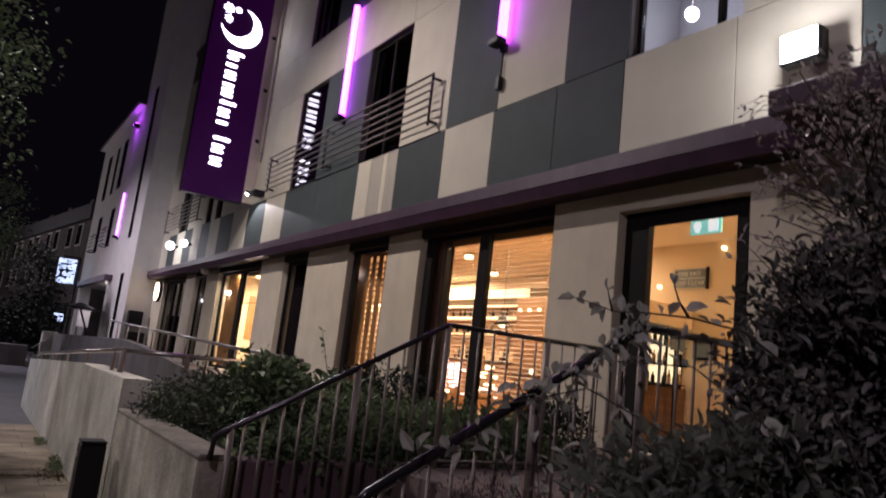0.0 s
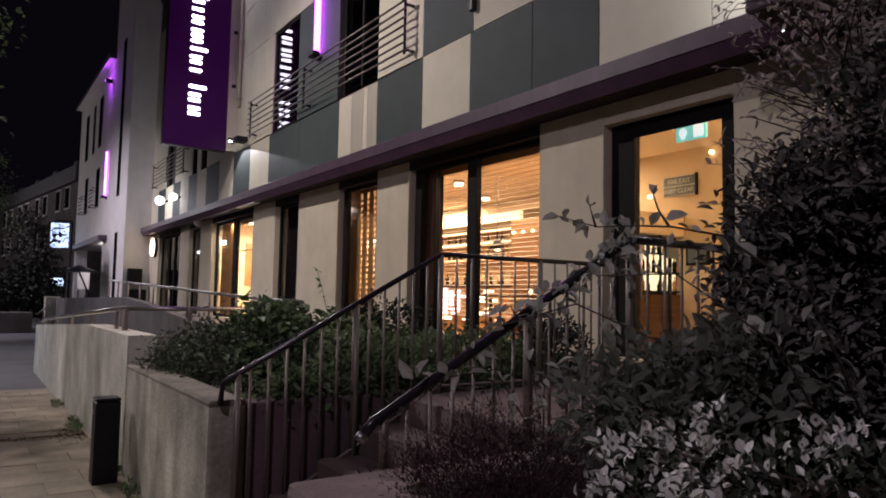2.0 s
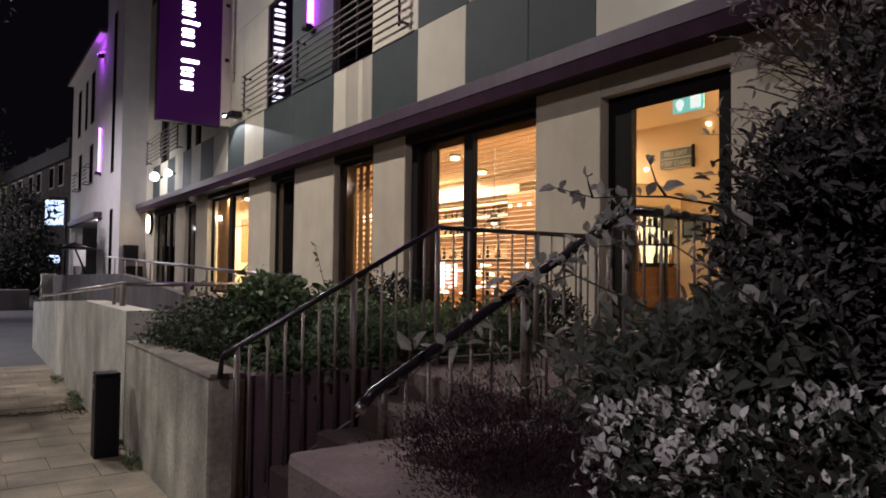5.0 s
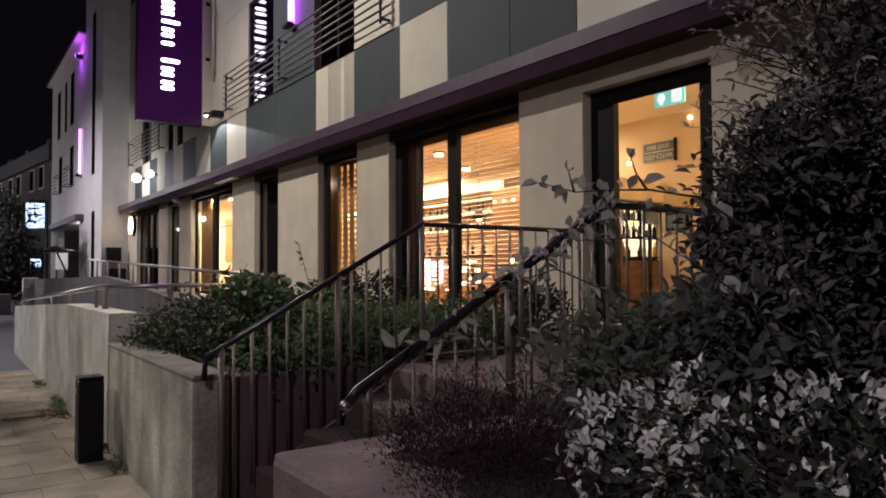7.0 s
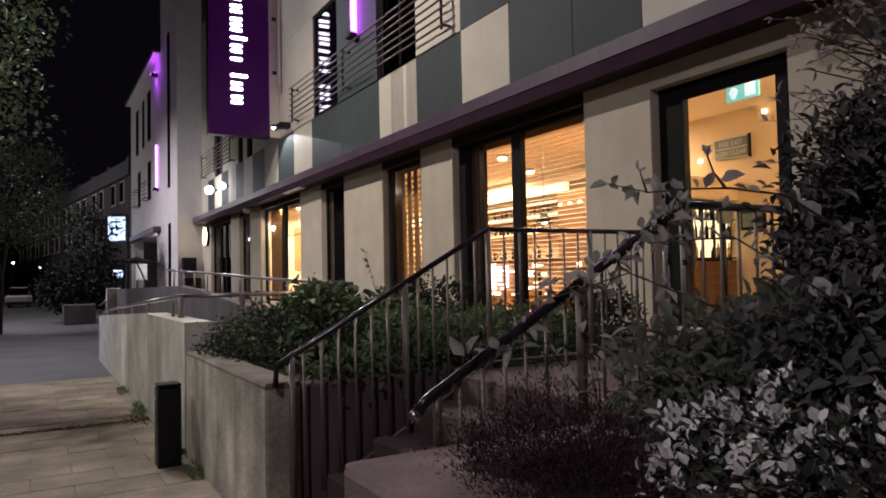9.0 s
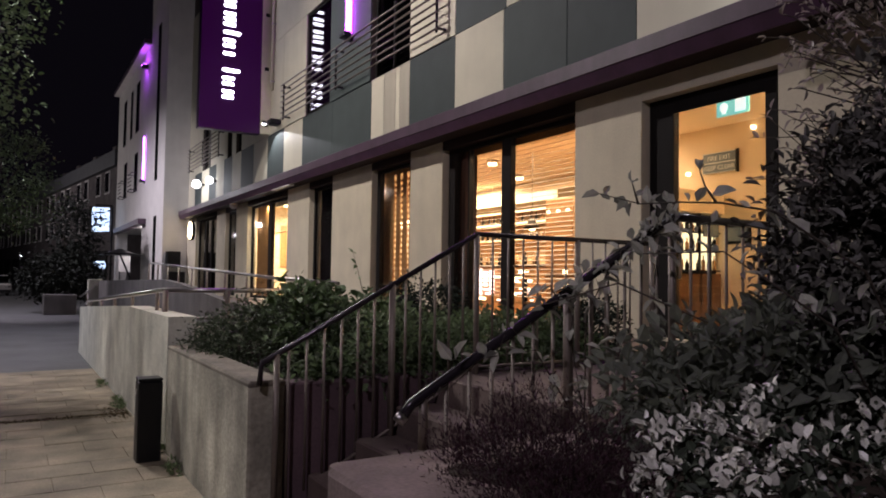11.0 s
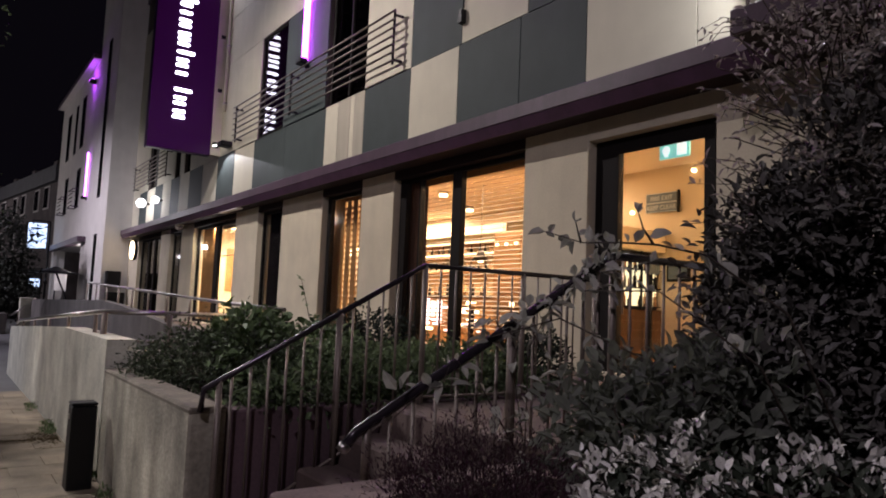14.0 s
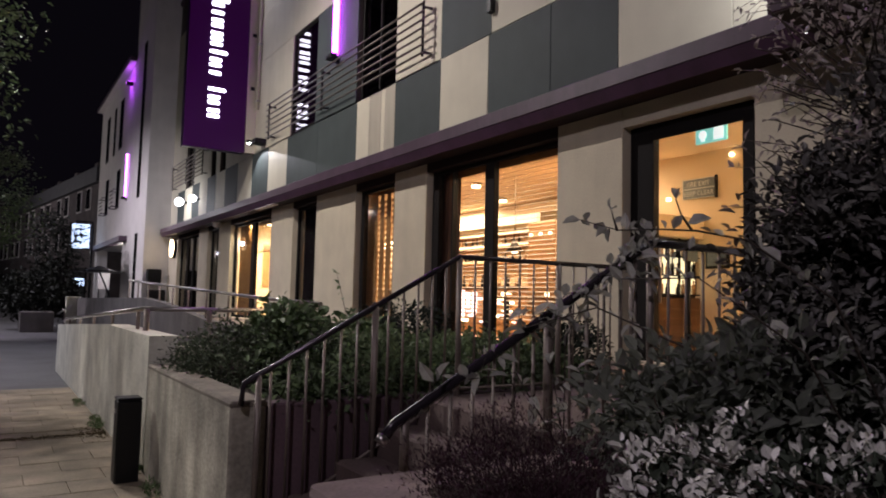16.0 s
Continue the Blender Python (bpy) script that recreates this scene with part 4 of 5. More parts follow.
# back bar: lit cove, shelves with bottles, counter
bar = thing("back_bar", (10.8, 14.4, FLOOR), "wooden back bar with lit shelves under a glowing ceiling cove", "bar")
part("cabinet", cuboid(10.6, BACK - 0.002, 11.6, 17.4, FLOOR, 1.9, 0.01), WOOD, bar)
part("cove_panel", cuboid(10.5, 10.62, 11.6, 17.4, 3.662, 3.90), CEIL, bar)
part("cove", cuboid(10.5, 10.62, 12.3, 17.4, 3.46, 3.66), COVE, bar, "bright warm light cove")
for z in (2.55, 2.95, 3.25):
    s = part("shelf", cuboid(10.75, BACK - 0.002, 11.6, 17.4, z, z + 0.03), WOOD, bar)
    part("light_strip", cuboid(10.74, 10.749, 12.2, 17.3, z + 0.03, z + 0.07), COVE, s)
bottle_bm = tube(bmesh.new(), [(0, 0, 0), (0, 0, 0.16)], 0.035, 8)
tube(bottle_bm, [(0, 0, 0.16), (0, 0, 0.20)], 0.034, 8, 0.013)
tube(bottle_bm, [(0, 0, 0.20), (0, 0, 0.27)], 0.013, 8)
bottle_me = [mesh_of("bottle", bottle_bm, DARK_FRAME)]
bottle_me.append(bottle_me[0].copy())
bottle_me[1].materials[0] = WOOD
rng = random.Random(5)
for z in (2.58, 2.98):
    for k in range(22):
        b = new("bottle", bottle_me[rng.randrange(2)])
        b.location = (10.9, 11.9 + k * 0.25 + rng.uniform(-0.05, 0.05), z)
        tagged(b, "dark glass bottle standing on a lit bar shelf", "bottle", "bar bottles")
counter = thing("bar_counter", (9.0, 12.6, FLOOR), "bar counter with glowing pink-white patches over its front", "counter")
part("body", cuboid(8.9, 9.5, 10.6, 15.4, FLOOR, 1.85, 0.01), WOOD, counter)
part("worktop", cuboid(8.82, 9.56, 10.5, 15.5, 1.852, 1.90, 0.008), DARK_FRAME, counter)
# random glowing patches added for the lit clutter on the bar
rng = random.Random(18)
for k in range(44):
    y, z, w, h = rng.uniform(10.6, 15.1), rng.uniform(1.06, 1.74), rng.uniform(0.05, 0.34), rng.uniform(0.02, 0.07)
    part("lit_panel", cuboid(8.868 + 0.0006 * k, 8.898, y, min(y + w, 15.3), z, z + h), PINK_GLOW if k % 3 else LAMP_WARM, counter, "small glowing patch standing in for lit bar clutter")
for a, b, z0, z1 in ((12.30, 12.48, 1.30, 1.80), (12.55, 12.70, 1.42, 1.76), (12.76, 13.02, 1.22, 1.82), (13.1, 13.2, 1.45, 1.70)):
    part("lit_panel", cuboid(8.860, 8.866, a, b, z0, z1), PINK_GLOW, counter, "glowing pinkish patch standing in for brightly lit bar clutter")
for k in range(24):
    gl = new("bottle", bottle_me[k % 2])
    gl.location = (8.92 + 0.2 * rng.random(), 10.6 + k * 0.2 + rng.uniform(-0.06, 0.06), 1.902)
    tagged(gl, "dark glass bottle standing on the bar counter", "bottle", "counter bottles")
pump = thing("beer_tap", (8.95, 13.55, 1.90), "tall curved glowing tap on the counter", "tap")
part("column", rod([(8.95, 13.55, 1.90), (8.95, 13.58, 2.05), (8.95, 13.50, 2.18), (8.95, 13.58, 2.32)], 0.04, 8), PINK_GLOW, pump)
cab = thing("wooden_column", (8.2, 9.5, FLOOR), "wood-clad column with three small spot lamps", "column")
part("body", cuboid(8.0, 8.45, 8.86, 9.58, FLOOR, 2.98, 0.01), WOOD, cab)
for y in (8.97, 9.22, 9.47):
    part("spot", disc(7.98, y, 2.765, 0.026, (1, 0, 0), 0.03, 10), LAMP_WARM, cab)
for x, y, z in ((8.0, 11.2, 3.845), (9.6, 12.4, 3.845), (7.4, 21.6, 3.845)):
    dl = thing("downlight", (x, y, z), "round glowing ceiling downlight", "light", "downlights")
    part("lens", disc(x, y, z, 0.085, (0, 0, 1), 0.05, 14), LAMP_WARM, dl)
    part("ring", disc(x, y, z + 0.05, 0.11, (0, 0, 1), 0.05, 14), STEEL, dl)
for y in (8.2, 9.3, 11.9):
    tb = thing("dining_table", (7.35, y, FLOOR), "small round wooden dining table by the window", "table", "restaurant tables")
    part("tabletop", disc(7.35, y, FLOOR + 0.74, 0.38, (0, 0, 1), 0.03, 20), WOOD, tb)
    part("column", rod([(7.35, y, FLOOR + 0.03), (7.35, y, FLOOR + 0.72)], 0.035, 8), BLACK, tb)
    part("foot", disc(7.35, y, FLOOR + 0.015, 0.24, (0, 0, 1), 0.03, 16), BLACK, tb)
    cd = thing("glass_tumbler", (7.25, y, FLOOR + 0.755), "short glowing candle glass on the table", "candle", "table candles")
    part("glass", rod([(7.25, y, FLOOR + 0.756), (7.25, y, FLOOR + 0.84)], 0.035, 10), LAMP_WARM, cd)

hang = thing("pendant_lamp_or_glint", (8.0, 9.95, 2.5), "bell-shaped dark pendant lamp over a table", "light", "pendant lamps")
part("shade", rod([(8.0, 9.95, 2.50), (8.0, 9.95, 2.58), (8.0, 9.95, 2.70)], 0.17, 14, 0.04), DARK_FRAME, hang)
part("bulb", disc(8.0, 9.95, 2.49, 0.05, (0, 0, 1), 0.04, 10), LAMP_WARM, hang)
part("cord", rod([(8.0, 9.95, 2.70), (8.0, 9.95, 3.92)], 0.006, 5), BLACK, hang)

# lobby behind the stair door
ex = thing("exit_sign", (6.95, 5.02, 3.59), "green and white lit exit sign hung from the ceiling", "sign")
part("panel", cuboid(6.95, 6.98, 4.835, 5.255, 3.485, 3.74, 0.005), EXIT_GREEN, ex)
part("figure", disc(6.944, 5.15, 3.585, 0.055, (1, 0, 0), 0.006, 10), EXIT_WHITE, ex)
part("arrow_panel", cuboid(6.940, 6.948, 4.87, 5.00, 3.51, 3.71), EXIT_WHITE, ex)
part("arrow", cuboid(6.940, 6.948, 5.125, 5.175, 3.51, 3.58), EXIT_WHITE, ex)
part("rod", rod([(6.965, 5.02, 3.74), (6.965, 5.02, 3.92)], 0.008, 6), STEEL, ex)
bd = thing("notice_board", (8.97, 6.75, 3.2), "slate blue fire exit notice board with pale letters", "sign")
part("board", cuboid(8.965, 8.996, 6.45, 7.02, 3.22, 3.52, 0.005), SLATE_BLUE, bd)
part("frame", cuboid(8.955, 8.999, 6.42, 6.449, 3.20, 3.54), DARK_FRAME, bd)
part("line", cuboid(8.958, 8.964, 6.455, 7.015, 3.362, 3.376), PALE_MARK, bd)
for y0, y1, z0, z1 in ((6.452, 7.02, 3.513, 3.522), (6.452, 7.02, 3.218, 3.227), (7.012, 7.022, 3.227, 3.513)):
    part("edge", cuboid(8.957, 8.964, y0, y1, z0, z1), PALE_MARK, bd)
for words, z in (("FIRE EXIT", 3.407), ("KEEP CLEAR", 3.262)):
    cu = bpy.data.curves.new("lettering", "FONT")
    cu.body, cu.size, cu.align_x, cu.extrude = words, 0.098, "CENTER", 0.002
    made = bpy.data.objects.new("lettering", cu)
    me = bpy.data.meshes.new_from_object(made)
    bpy.data.objects.remove(made)
    me.transform(pose(8.960, 6.735, z, 90, 0, -90))
    me.transform(Matrix.Translation(-BASE[bd]))
    me.materials.append(PALE_MARK)
    ob = new("lettering", me)
    ob.parent = bd
    BASE[ob] = BASE[bd]
pic = thing("framed_picture", (8.97, 6.42, 2.3), "small dark framed picture on the orange wall", "picture")
part("frame", cuboid(8.96, 8.998, 6.22, 6.62, 2.14, 2.42, 0.006), DARK_FRAME, pic)
part("print", cuboid(8.952, 8.959, 6.26, 6.58, 2.18, 2.38), SLATE_BLUE, pic)
fr = thing("drinks_fridge", (8.4, 7.0, FLOOR), "glass-fronted drinks cabinet glowing yellow under a wooden bulkhead", "fridge")
part("base", cuboid(7.86, 8.96, 6.70, 7.4, FLOOR, 1.70, 0.01), DARK_WOOD, fr)
part("body", cuboid(7.86, 8.96, 6.78, 7.4, 1.702, 2.56, 0.01), BLACK, fr)
part("bulkhead", cuboid(7.80, 8.995, 6.66, 7.4, 2.58, 2.90, 0.01), ORANGE_WALL, fr)
part("light_box", cuboid(7.92, 8.90, 6.76, 6.778, 1.74, 2.50), FRIDGE, fr)
for k in range(3):
    part("shelf", cuboid(7.92, 8.90, 6.66, 6.758, 1.735 + k * 0.275, 1.75 + k * 0.275), DARK_FRAME, fr)
    for j in range(8):
        if (k * 5 + j) % 7 != 3:
            b = new("bottle", bottle_me[(k + j) % 2])
            b.location = (7.98 + j * 0.118, 6.71, 1.751 + k * 0.275)
            b.scale = (0.8, 0.8, 0.55 + 0.12 * ((k + 2 * j) % 4))
            tagged(b, "small bottle standing in the lit cabinet", "bottle", "fridge bottles")
part("door_bar", cuboid(8.39, 8.42, 6.63, 6.655, 1.70, 2.56), BLACK, fr)
till = thing("till_screen", (8.45, 6.5, FLOOR), "dark till screen on a slim stand", "screen")
part("screen", cuboid(8.30, 8.62, 6.48, 6.51, 2.22, 2.44, 0.008), SLATE_BLUE, till)
part("stand", rod([(8.46, 6.52, FLOOR), (8.46, 6.52, 2.3)], 0.03, 8), BLACK, till)
for y, z in ((6.17, 3.80), (7.30, 3.26), (7.55, 3.2)):
    dl = thing("downlight", (8.9, y, z), "small warm wall lamp in the lobby", "light", "downlights")
    part("lens", disc(8.975, y, z, 0.028, (1, 0, 0), 0.05, 12), LAMP_WARM, dl)

# curtains, and glowing dots for lamps reflected in the glass
for y0, y1, n in ((9.72, 10.52, "brown"), (20.75, 22.3, "amber")):
    cu = thing("curtain", (6.64, y0, FLOOR), n + " curtain hanging behind the window glass", "curtain", "window curtains")
    bm = bmesh.new()
    k = int((y1 - y0) / 0.04)
    lo = [bm.verts.new(((6.632 if n == "brown" else 6.70) + 0.02 * math.sin(i * 1.3), y0 + (y1 - y0) * i / k, FLOOR)) for i in range(k + 1)]
    hi = [bm.verts.new((v.co.x, v.co.y, 3.919)) for v in lo]
    for i in range(k):
        bm.faces.new((lo[i], lo[i + 1], hi[i + 1], hi[i])).smooth = True
    part("cloth", bm, CURTAIN_BROWN if n == "brown" else WOOD, cu)
# lamp reflections modelled as glowing discs just behind the panes
for y, z in ((13.42, 3.42), (21.95, 3.22), (24.65, 3.03)):
    rl = thing("pendant_lamp_or_glint", (6.66, y, z), "small glowing dot on a cord, standing in for a lamp reflected in the window", "light", "pendant lamps")
    part("lens", disc(6.645, y, z, 0.07, (0, 0, 1), 0.10, 12), LAMP_WHITE, rl)
    part("cord", rod([(6.645, y, z), (6.645, y, 3.92)], 0.005, 5), BLACK, rl)
# reception
part_board = thing("dark_picture", (6.95, 22.6, 2.2), "dark picture hung on the bright reception wall", "picture")
part("frame", cuboid(7.58, 8.0, 22.66, 22.699, 1.9, 3.3, 0.006), WOOD, part_board)
bedroom_lamp = thing("bedroom_lamp", (7.2, 5.55, 6.2), "round white ceiling lamp in the bedroom", "light")
bm = bmesh.new()
bmesh.ops.create_uvsphere(bm, u_segments=16, v_segments=10, radius=0.09, matrix=Matrix.Translation((7.2, 5.59, 6.6)))
part("globe", bm, LAMP_WHITE, bedroom_lamp, smooth=True)
part("stem", rod([(7.2, 5.59, 6.6), (7.2, 5.59, 8.38)], 0.012, 6), STEEL, bedroom_lamp)

# ---- plants ----


def leaf_mesh(name, places, size, rng, materials, aspect=0.5, fold=0.25, rim=False, out_bias=0.6, up=0.4):
    """One mesh of folded leaves. places: rows of point and outward direction."""
    verts, faces, idx = [], [], []
    for p, out in places:
        d = (Vector(out) * out_bias + Vector((rng.gauss(0, 1), rng.gauss(0, 1), rng.gauss(0, 1))) * 0.55 + Vector((0, 0, up - 0.3))).normalized()
        nrm = (Vector(out) * 0.5 + Vector((rng.gauss(0, 0.5), rng.gauss(0, 0.5), 0.8))).normalized()
        side = d.cross(nrm)
        if side.length < 0.05:
            continue
        side.normalize()
        nrm = side.cross(d)
        L = size * rng.uniform(0.6, 1.25)
        w = L * aspect * rng.uniform(0.8, 1.15)
        b = len(verts)
        p = Vector(p)
        droop = nrm * (-0.15 * L)
        if not rim:
            for v in (p, p + d * L * 0.35 + side * w * 0.5 + nrm * w * fold, p + d * L * 0.72 + side * w * 0.36 + nrm * w * fold + droop * 0.5, p + d * L + droop,
                      p + d * L * 0.72 - side * w * 0.36 + nrm * w * fold + droop * 0.5, p + d * L * 0.35 - side * w * 0.5 + nrm * w * fold, p + d * L * 0.5 + droop * 0.2):
                verts.append(v)
            faces += [(b, b + 1, b + 6), (b + 1, b + 2, b + 6), (b + 2, b + 3, b + 6), (b + 3, b + 4, b + 6), (b + 4, b + 5, b + 6), (b + 5, b, b + 6)]
            idx += [0] * 6
        else:
            ring = ((0, 0), (0.3, 0.5), (0.7, 0.42), (1, 0), (0.7, -0.42), (0.3, -0.5))
            inner = rng.choice((0.06, 0.06, 0.06, 0.35))
            for f, q in ((1.0, 1.0), (inner, inner)):
                for u, s in ring:
                    uu = 0.5 + (u - 0.5) * f
                    verts.append(p + d * L * uu + side * w * s * q + nrm * (abs(s) * q * w * fold) + droop * uu * uu)
            for k in range(6):
                j = (k + 1) % 6
                faces.append((b + k, b + j, b + 6 + j, b + 6 + k))
                idx.append(1)
            faces.append(tuple(b + 6 + k for k in range(6)))
            idx.append(0)
    me = bpy.data.meshes.new(name)
    me.from_pydata(verts, [], faces)
    for m in materials:
        me.materials.append(m)
    me.polygons.foreach_set("material_index", idx)
    return me


def clumps(rng, centre, radii, n_clumps, per, spread, floor=None, shell=0.45, lump=0.3):
    """Leaf places gathered in clumps through a lumpy ellipsoid."""
    c, r = Vector(centre), Vector(radii)
    rows, tips = [], []
    while len(tips) < n_clumps:
        v = Vector((rng.gauss(0, 1), rng.gauss(0, 1), rng.gauss(0, 1))).normalized()
        k = 1 + lump * noise.noise(v * 2.3 + c)
        q = v * (rng.uniform(shell, 1.0) ** 0.6) * k
        p = c + Vector((q.x * r.x, q.y * r.y, q.z * r.z))
        if floor is not None and p.z < floor:
            continue
        tips.append(p)
        for _ in range(per):
            rows.append((p + Vector((rng.gauss(0, spread), rng.gauss(0, spread), rng.gauss(0, spread * 0.8))), v))
    return rows, tips


def shrub(name, base, label, category, blobs, size, materials, seed, aspect=0.5, rim=False, stems=14, stem_r=0.008, spread=0.07, up=0.4, floor=None, kind="", fold=0.25):
    rng = random.Random(seed)
    r = thing(name, base, label, category, kind=kind)
    rows, tips = [], []
    for centre, radii, n, per in blobs:
        a, b = clumps(rng, centre, radii, n, per, spread, floor)
        rows += a
        tips += b
    me = leaf_mesh("foliage", [(Vector(p) - BASE[r], o) for p, o in rows], size, rng, materials, aspect, fold, rim=rim, up=up)
    fo = new("foliage", me)
    fo.parent = r
    BASE[fo] = BASE[r]
    for p in rng.sample(tips, min(stems, len(tips))):
        foot = Vector(base) + Vector((rng.uniform(-0.15, 0.15), rng.uniform(-0.15, 0.15), 0))
        m = foot.lerp(p, 0.55) + Vector((rng.uniform(-0.08, 0.08), rng.uniform(-0.08, 0.08), 0.08))
        part("stem", rod([foot, m, p], stem_r, 5, stem_r * 0.4), BARK, r)
    return r


def sprig(name, base, label, branches, leaf, materials, seed, aspect=0.5, r=0.006):
    """A plant of a few bare arching branches with single leaves along them."""
    rng = random.Random(seed)
    t = thing(name, base, label, "shrub")
    rows = []
    for pts in branches:
        part("branch", rod(pts, r, 6, r * 0.4), BARK, t)
        v = [Vector(p) for p in pts]
        for a, b in zip(v, v[1:]):
            n = max(1, int((b - a).length / 0.05))
            for k in range(n):
                if rng.random() < 0.8:
                    rows.append((a.lerp(b, (k + rng.random()) / n), Vector((rng.uniform(-1, 1), rng.uniform(-1, 1), rng.uniform(-0.4, 0.8))).normalized()))
        rows += [(v[-1], (v[-1] - v[-2]).normalized())] * 2
    me = leaf_mesh("foliage", [(Vector(p) - BASE[t], o) for p, o in rows], leaf, rng, materials, aspect)
    fo = new("foliage", me)
    fo.parent = t
    BASE[fo] = BASE[t]
    return t


S = 0.885
shrub("tall_shrub", (3.6, 1.2, S), "tall dark evergreen shrub crowding the hotel door", "shrub",
      [((3.55, 1.80, 1.55), (0.50, 0.40, 0.80), 380, 26), ((3.95, 1.2, 1.85), (0.80, 0.85, 1.25), 560, 24), ((4.3, 0.2, 1.9), (1.1, 1.1, 1.35), 240, 20), ((3.2, 1.75, 1.22), (0.36, 0.32, 0.42), 150, 22)], 0.074, [LEAF_TALL], 11, 0.46, stems=24, stem_r=0.012, spread=0.075, floor=S)
# top of the same shrub, in the paler lamplit leaf colour
shrub("lit_upper_shrub", (4.1, 1.4, S), "loose upper part of the tall shrub beneath the canopy, its leaves coloured pale as if lamplit", "shrub",
      [((3.85, 1.55, 2.45), (0.42, 0.32, 0.55), 80, 10), ((4.0, 1.30, 3.0), (0.45, 0.5, 0.55), 110, 11), ((3.9, 1.75, 3.25), (0.4, 0.45, 0.32), 60, 9), ((3.5, 1.55, 2.2), (0.3, 0.3, 0.35), 50, 8)], 0.058, [LEAF_TALL_LIT], 19, 0.42, stems=16, stem_r=0.008, spread=0.06, floor=S)
# slender twigs rising out of the tall shrub, past the porch lamp
wave = random.Random(71)
twigs = []
for k in range(118):
    a, h, q = wave.uniform(0, 6.283), wave.uniform(-1, 1), wave.uniform(0.35, 1.0) ** 0.5
    w = math.sqrt(1 - h * h) * q
    tip = Vector((3.85 + 0.5 * w * math.cos(a), 1.7 + 0.75 * w * math.sin(a), 3.0 + 0.72 * h * q))
    low = Vector((3.9 + wave.uniform(-0.2, 0.2), 1.55 + wave.uniform(-0.25, 0.25), 2.1 + wave.uniform(-0.2, 0.2)))
    mid = low.lerp(tip, 0.6) + Vector((wave.uniform(-0.1, 0.1), wave.uniform(-0.1, 0.1), 0.1))
    twigs.append((mid, tip, tip + Vector((wave.uniform(-0.12, 0.05), wave.uniform(-0.05, 0.14), wave.uniform(-0.10, 0.05)))) if k % 5 else (low, mid, tip))
sprig("slender_shrub", (3.9, 1.55, S), "slender twiggy shrub with small leaves coloured lamplit, rising past the porch lamp", [((3.9, 1.55, S), (3.92, 1.55, 1.6), (3.9, 1.55, 2.2))] + twigs, 0.055, [LEAF_DUSK], 72, 0.42, 0.005)
shrub("variegated_shrub", (1.85, 0.85, S), "low shrub with green leaves edged in cream", "shrub",
      [((1.84, 0.95, 1.03), (0.42, 0.58, 0.25), 100, 8), ((2.05, 0.35, 0.92), (0.5, 0.6, 0.23), 80, 8), ((1.60, 1.22, 1.00), (0.20, 0.26, 0.24), 32, 7)], 0.036, [LEAF_DARK, LEAF_RIM], 12, 0.62, rim=True, fold=0.5, stems=40, stem_r=0.004, spread=0.019, up=0.9, floor=S)
shrub("underplanting", (1.9, 0.8, S), "dark green leaves growing under the variegated shrub", "plants",
      [((1.86, 0.92, 1.0), (0.44, 0.62, 0.17), 150, 12), ((2.05, 0.35, 0.96), (0.48, 0.58, 0.17), 110, 12)], 0.045, [LEAF_UNDER], 17, 0.55, stems=12, stem_r=0.004, spread=0.05, floor=S)
shrub("russet_heather", (1.55, 1.85, S), "dark russet low bushy heather behind the coping", "shrub",
      [((1.60, 1.92, 0.93), (0.36, 0.36, 0.16), 210, 30), ((1.42, 1.58, 0.90), (0.29, 0.36, 0.12), 150, 30), ((1.40, 1.80, 0.95), (0.22, 0.42, 0.20), 60, 22), ((1.75, 2.05, 1.0), (0.26, 0.24, 0.20), 60, 20)], 0.021, [LEAF_RED], 13, 0.2, stems=60, stem_r=0.002, spread=0.05, up=1.2, floor=S)
shrub("broadleaf_shrub", (2.45, 1.95, S), "grey-green broad-leaved shrub spilling over the stair rail", "shrub",
      [((2.40, 1.88, 1.06), (0.38, 0.34, 0.28), 100, 9), ((2.85, 1.75, 1.12), (0.42, 0.4, 0.34), 110, 9)], 0.088, [LEAF_BROAD], 14, 0.52, stems=20, stem_r=0.007, spread=0.07, floor=S)
sprig("arching_shrub", (2.75, 1.7, S), "arching leafy branches reaching over the rail before the door",
      (((2.9, 1.2, S), (2.55, 1.32, 1.6), (2.3, 1.5, 1.81), (2.3, 1.72, 1.86), (2.3, 1.916, 1.88), (2.3, 2.12, 1.89), (2.3, 2.36, 1.957)), ((2.3, 2.13, 1.89), (2.3, 2.15, 1.94), (2.3, 2.165, 1.985)),
       ((2.3, 1.74, 1.865), (2.3, 1.79, 1.93), (2.3, 1.815, 1.995)),
       ((2.8, 1.3, S), (2.5, 1.4, 1.4), (2.3, 1.5, 1.55), (2.3, 1.71, 1.675), (2.3, 2.1, 1.676)), ((2.75, 1.7, S), (2.5, 1.8, 1.35), (2.15, 2.1, 1.55), (1.95, 2.35, 1.45))),
      0.078, [LEAF_PALE], 15, 0.55)
sprig("rail_creeper", (2.2, 2.35, S), "broad leaves creeping along the lower stair rail",
      (((2.2, 2.35, S), (2.0, 2.45, 1.25), (1.75, 2.5, 1.22), (1.6, 2.52, 1.1)), ((2.2, 2.35, S), (2.3, 2.45, 1.4), (2.5, 2.5, 1.62), (2.75, 2.5, 1.78), (2.95, 2.48, 1.9)), ((2.6, 2.3, S), (2.7, 2.4, 1.5), (2.85, 2.5, 1.8), (3.2, 2.45, 1.88)), ((2.4, 2.2, S), (2.35, 2.3, 1.3), (2.3, 2.45, 1.5), (2.1, 2.5, 1.42))), 0.085, [LEAF_PALE], 16, 0.45, 0.004)
# bindweed wound about the second rail, thicker towards the top
wind, twist = [], random.Random(61)
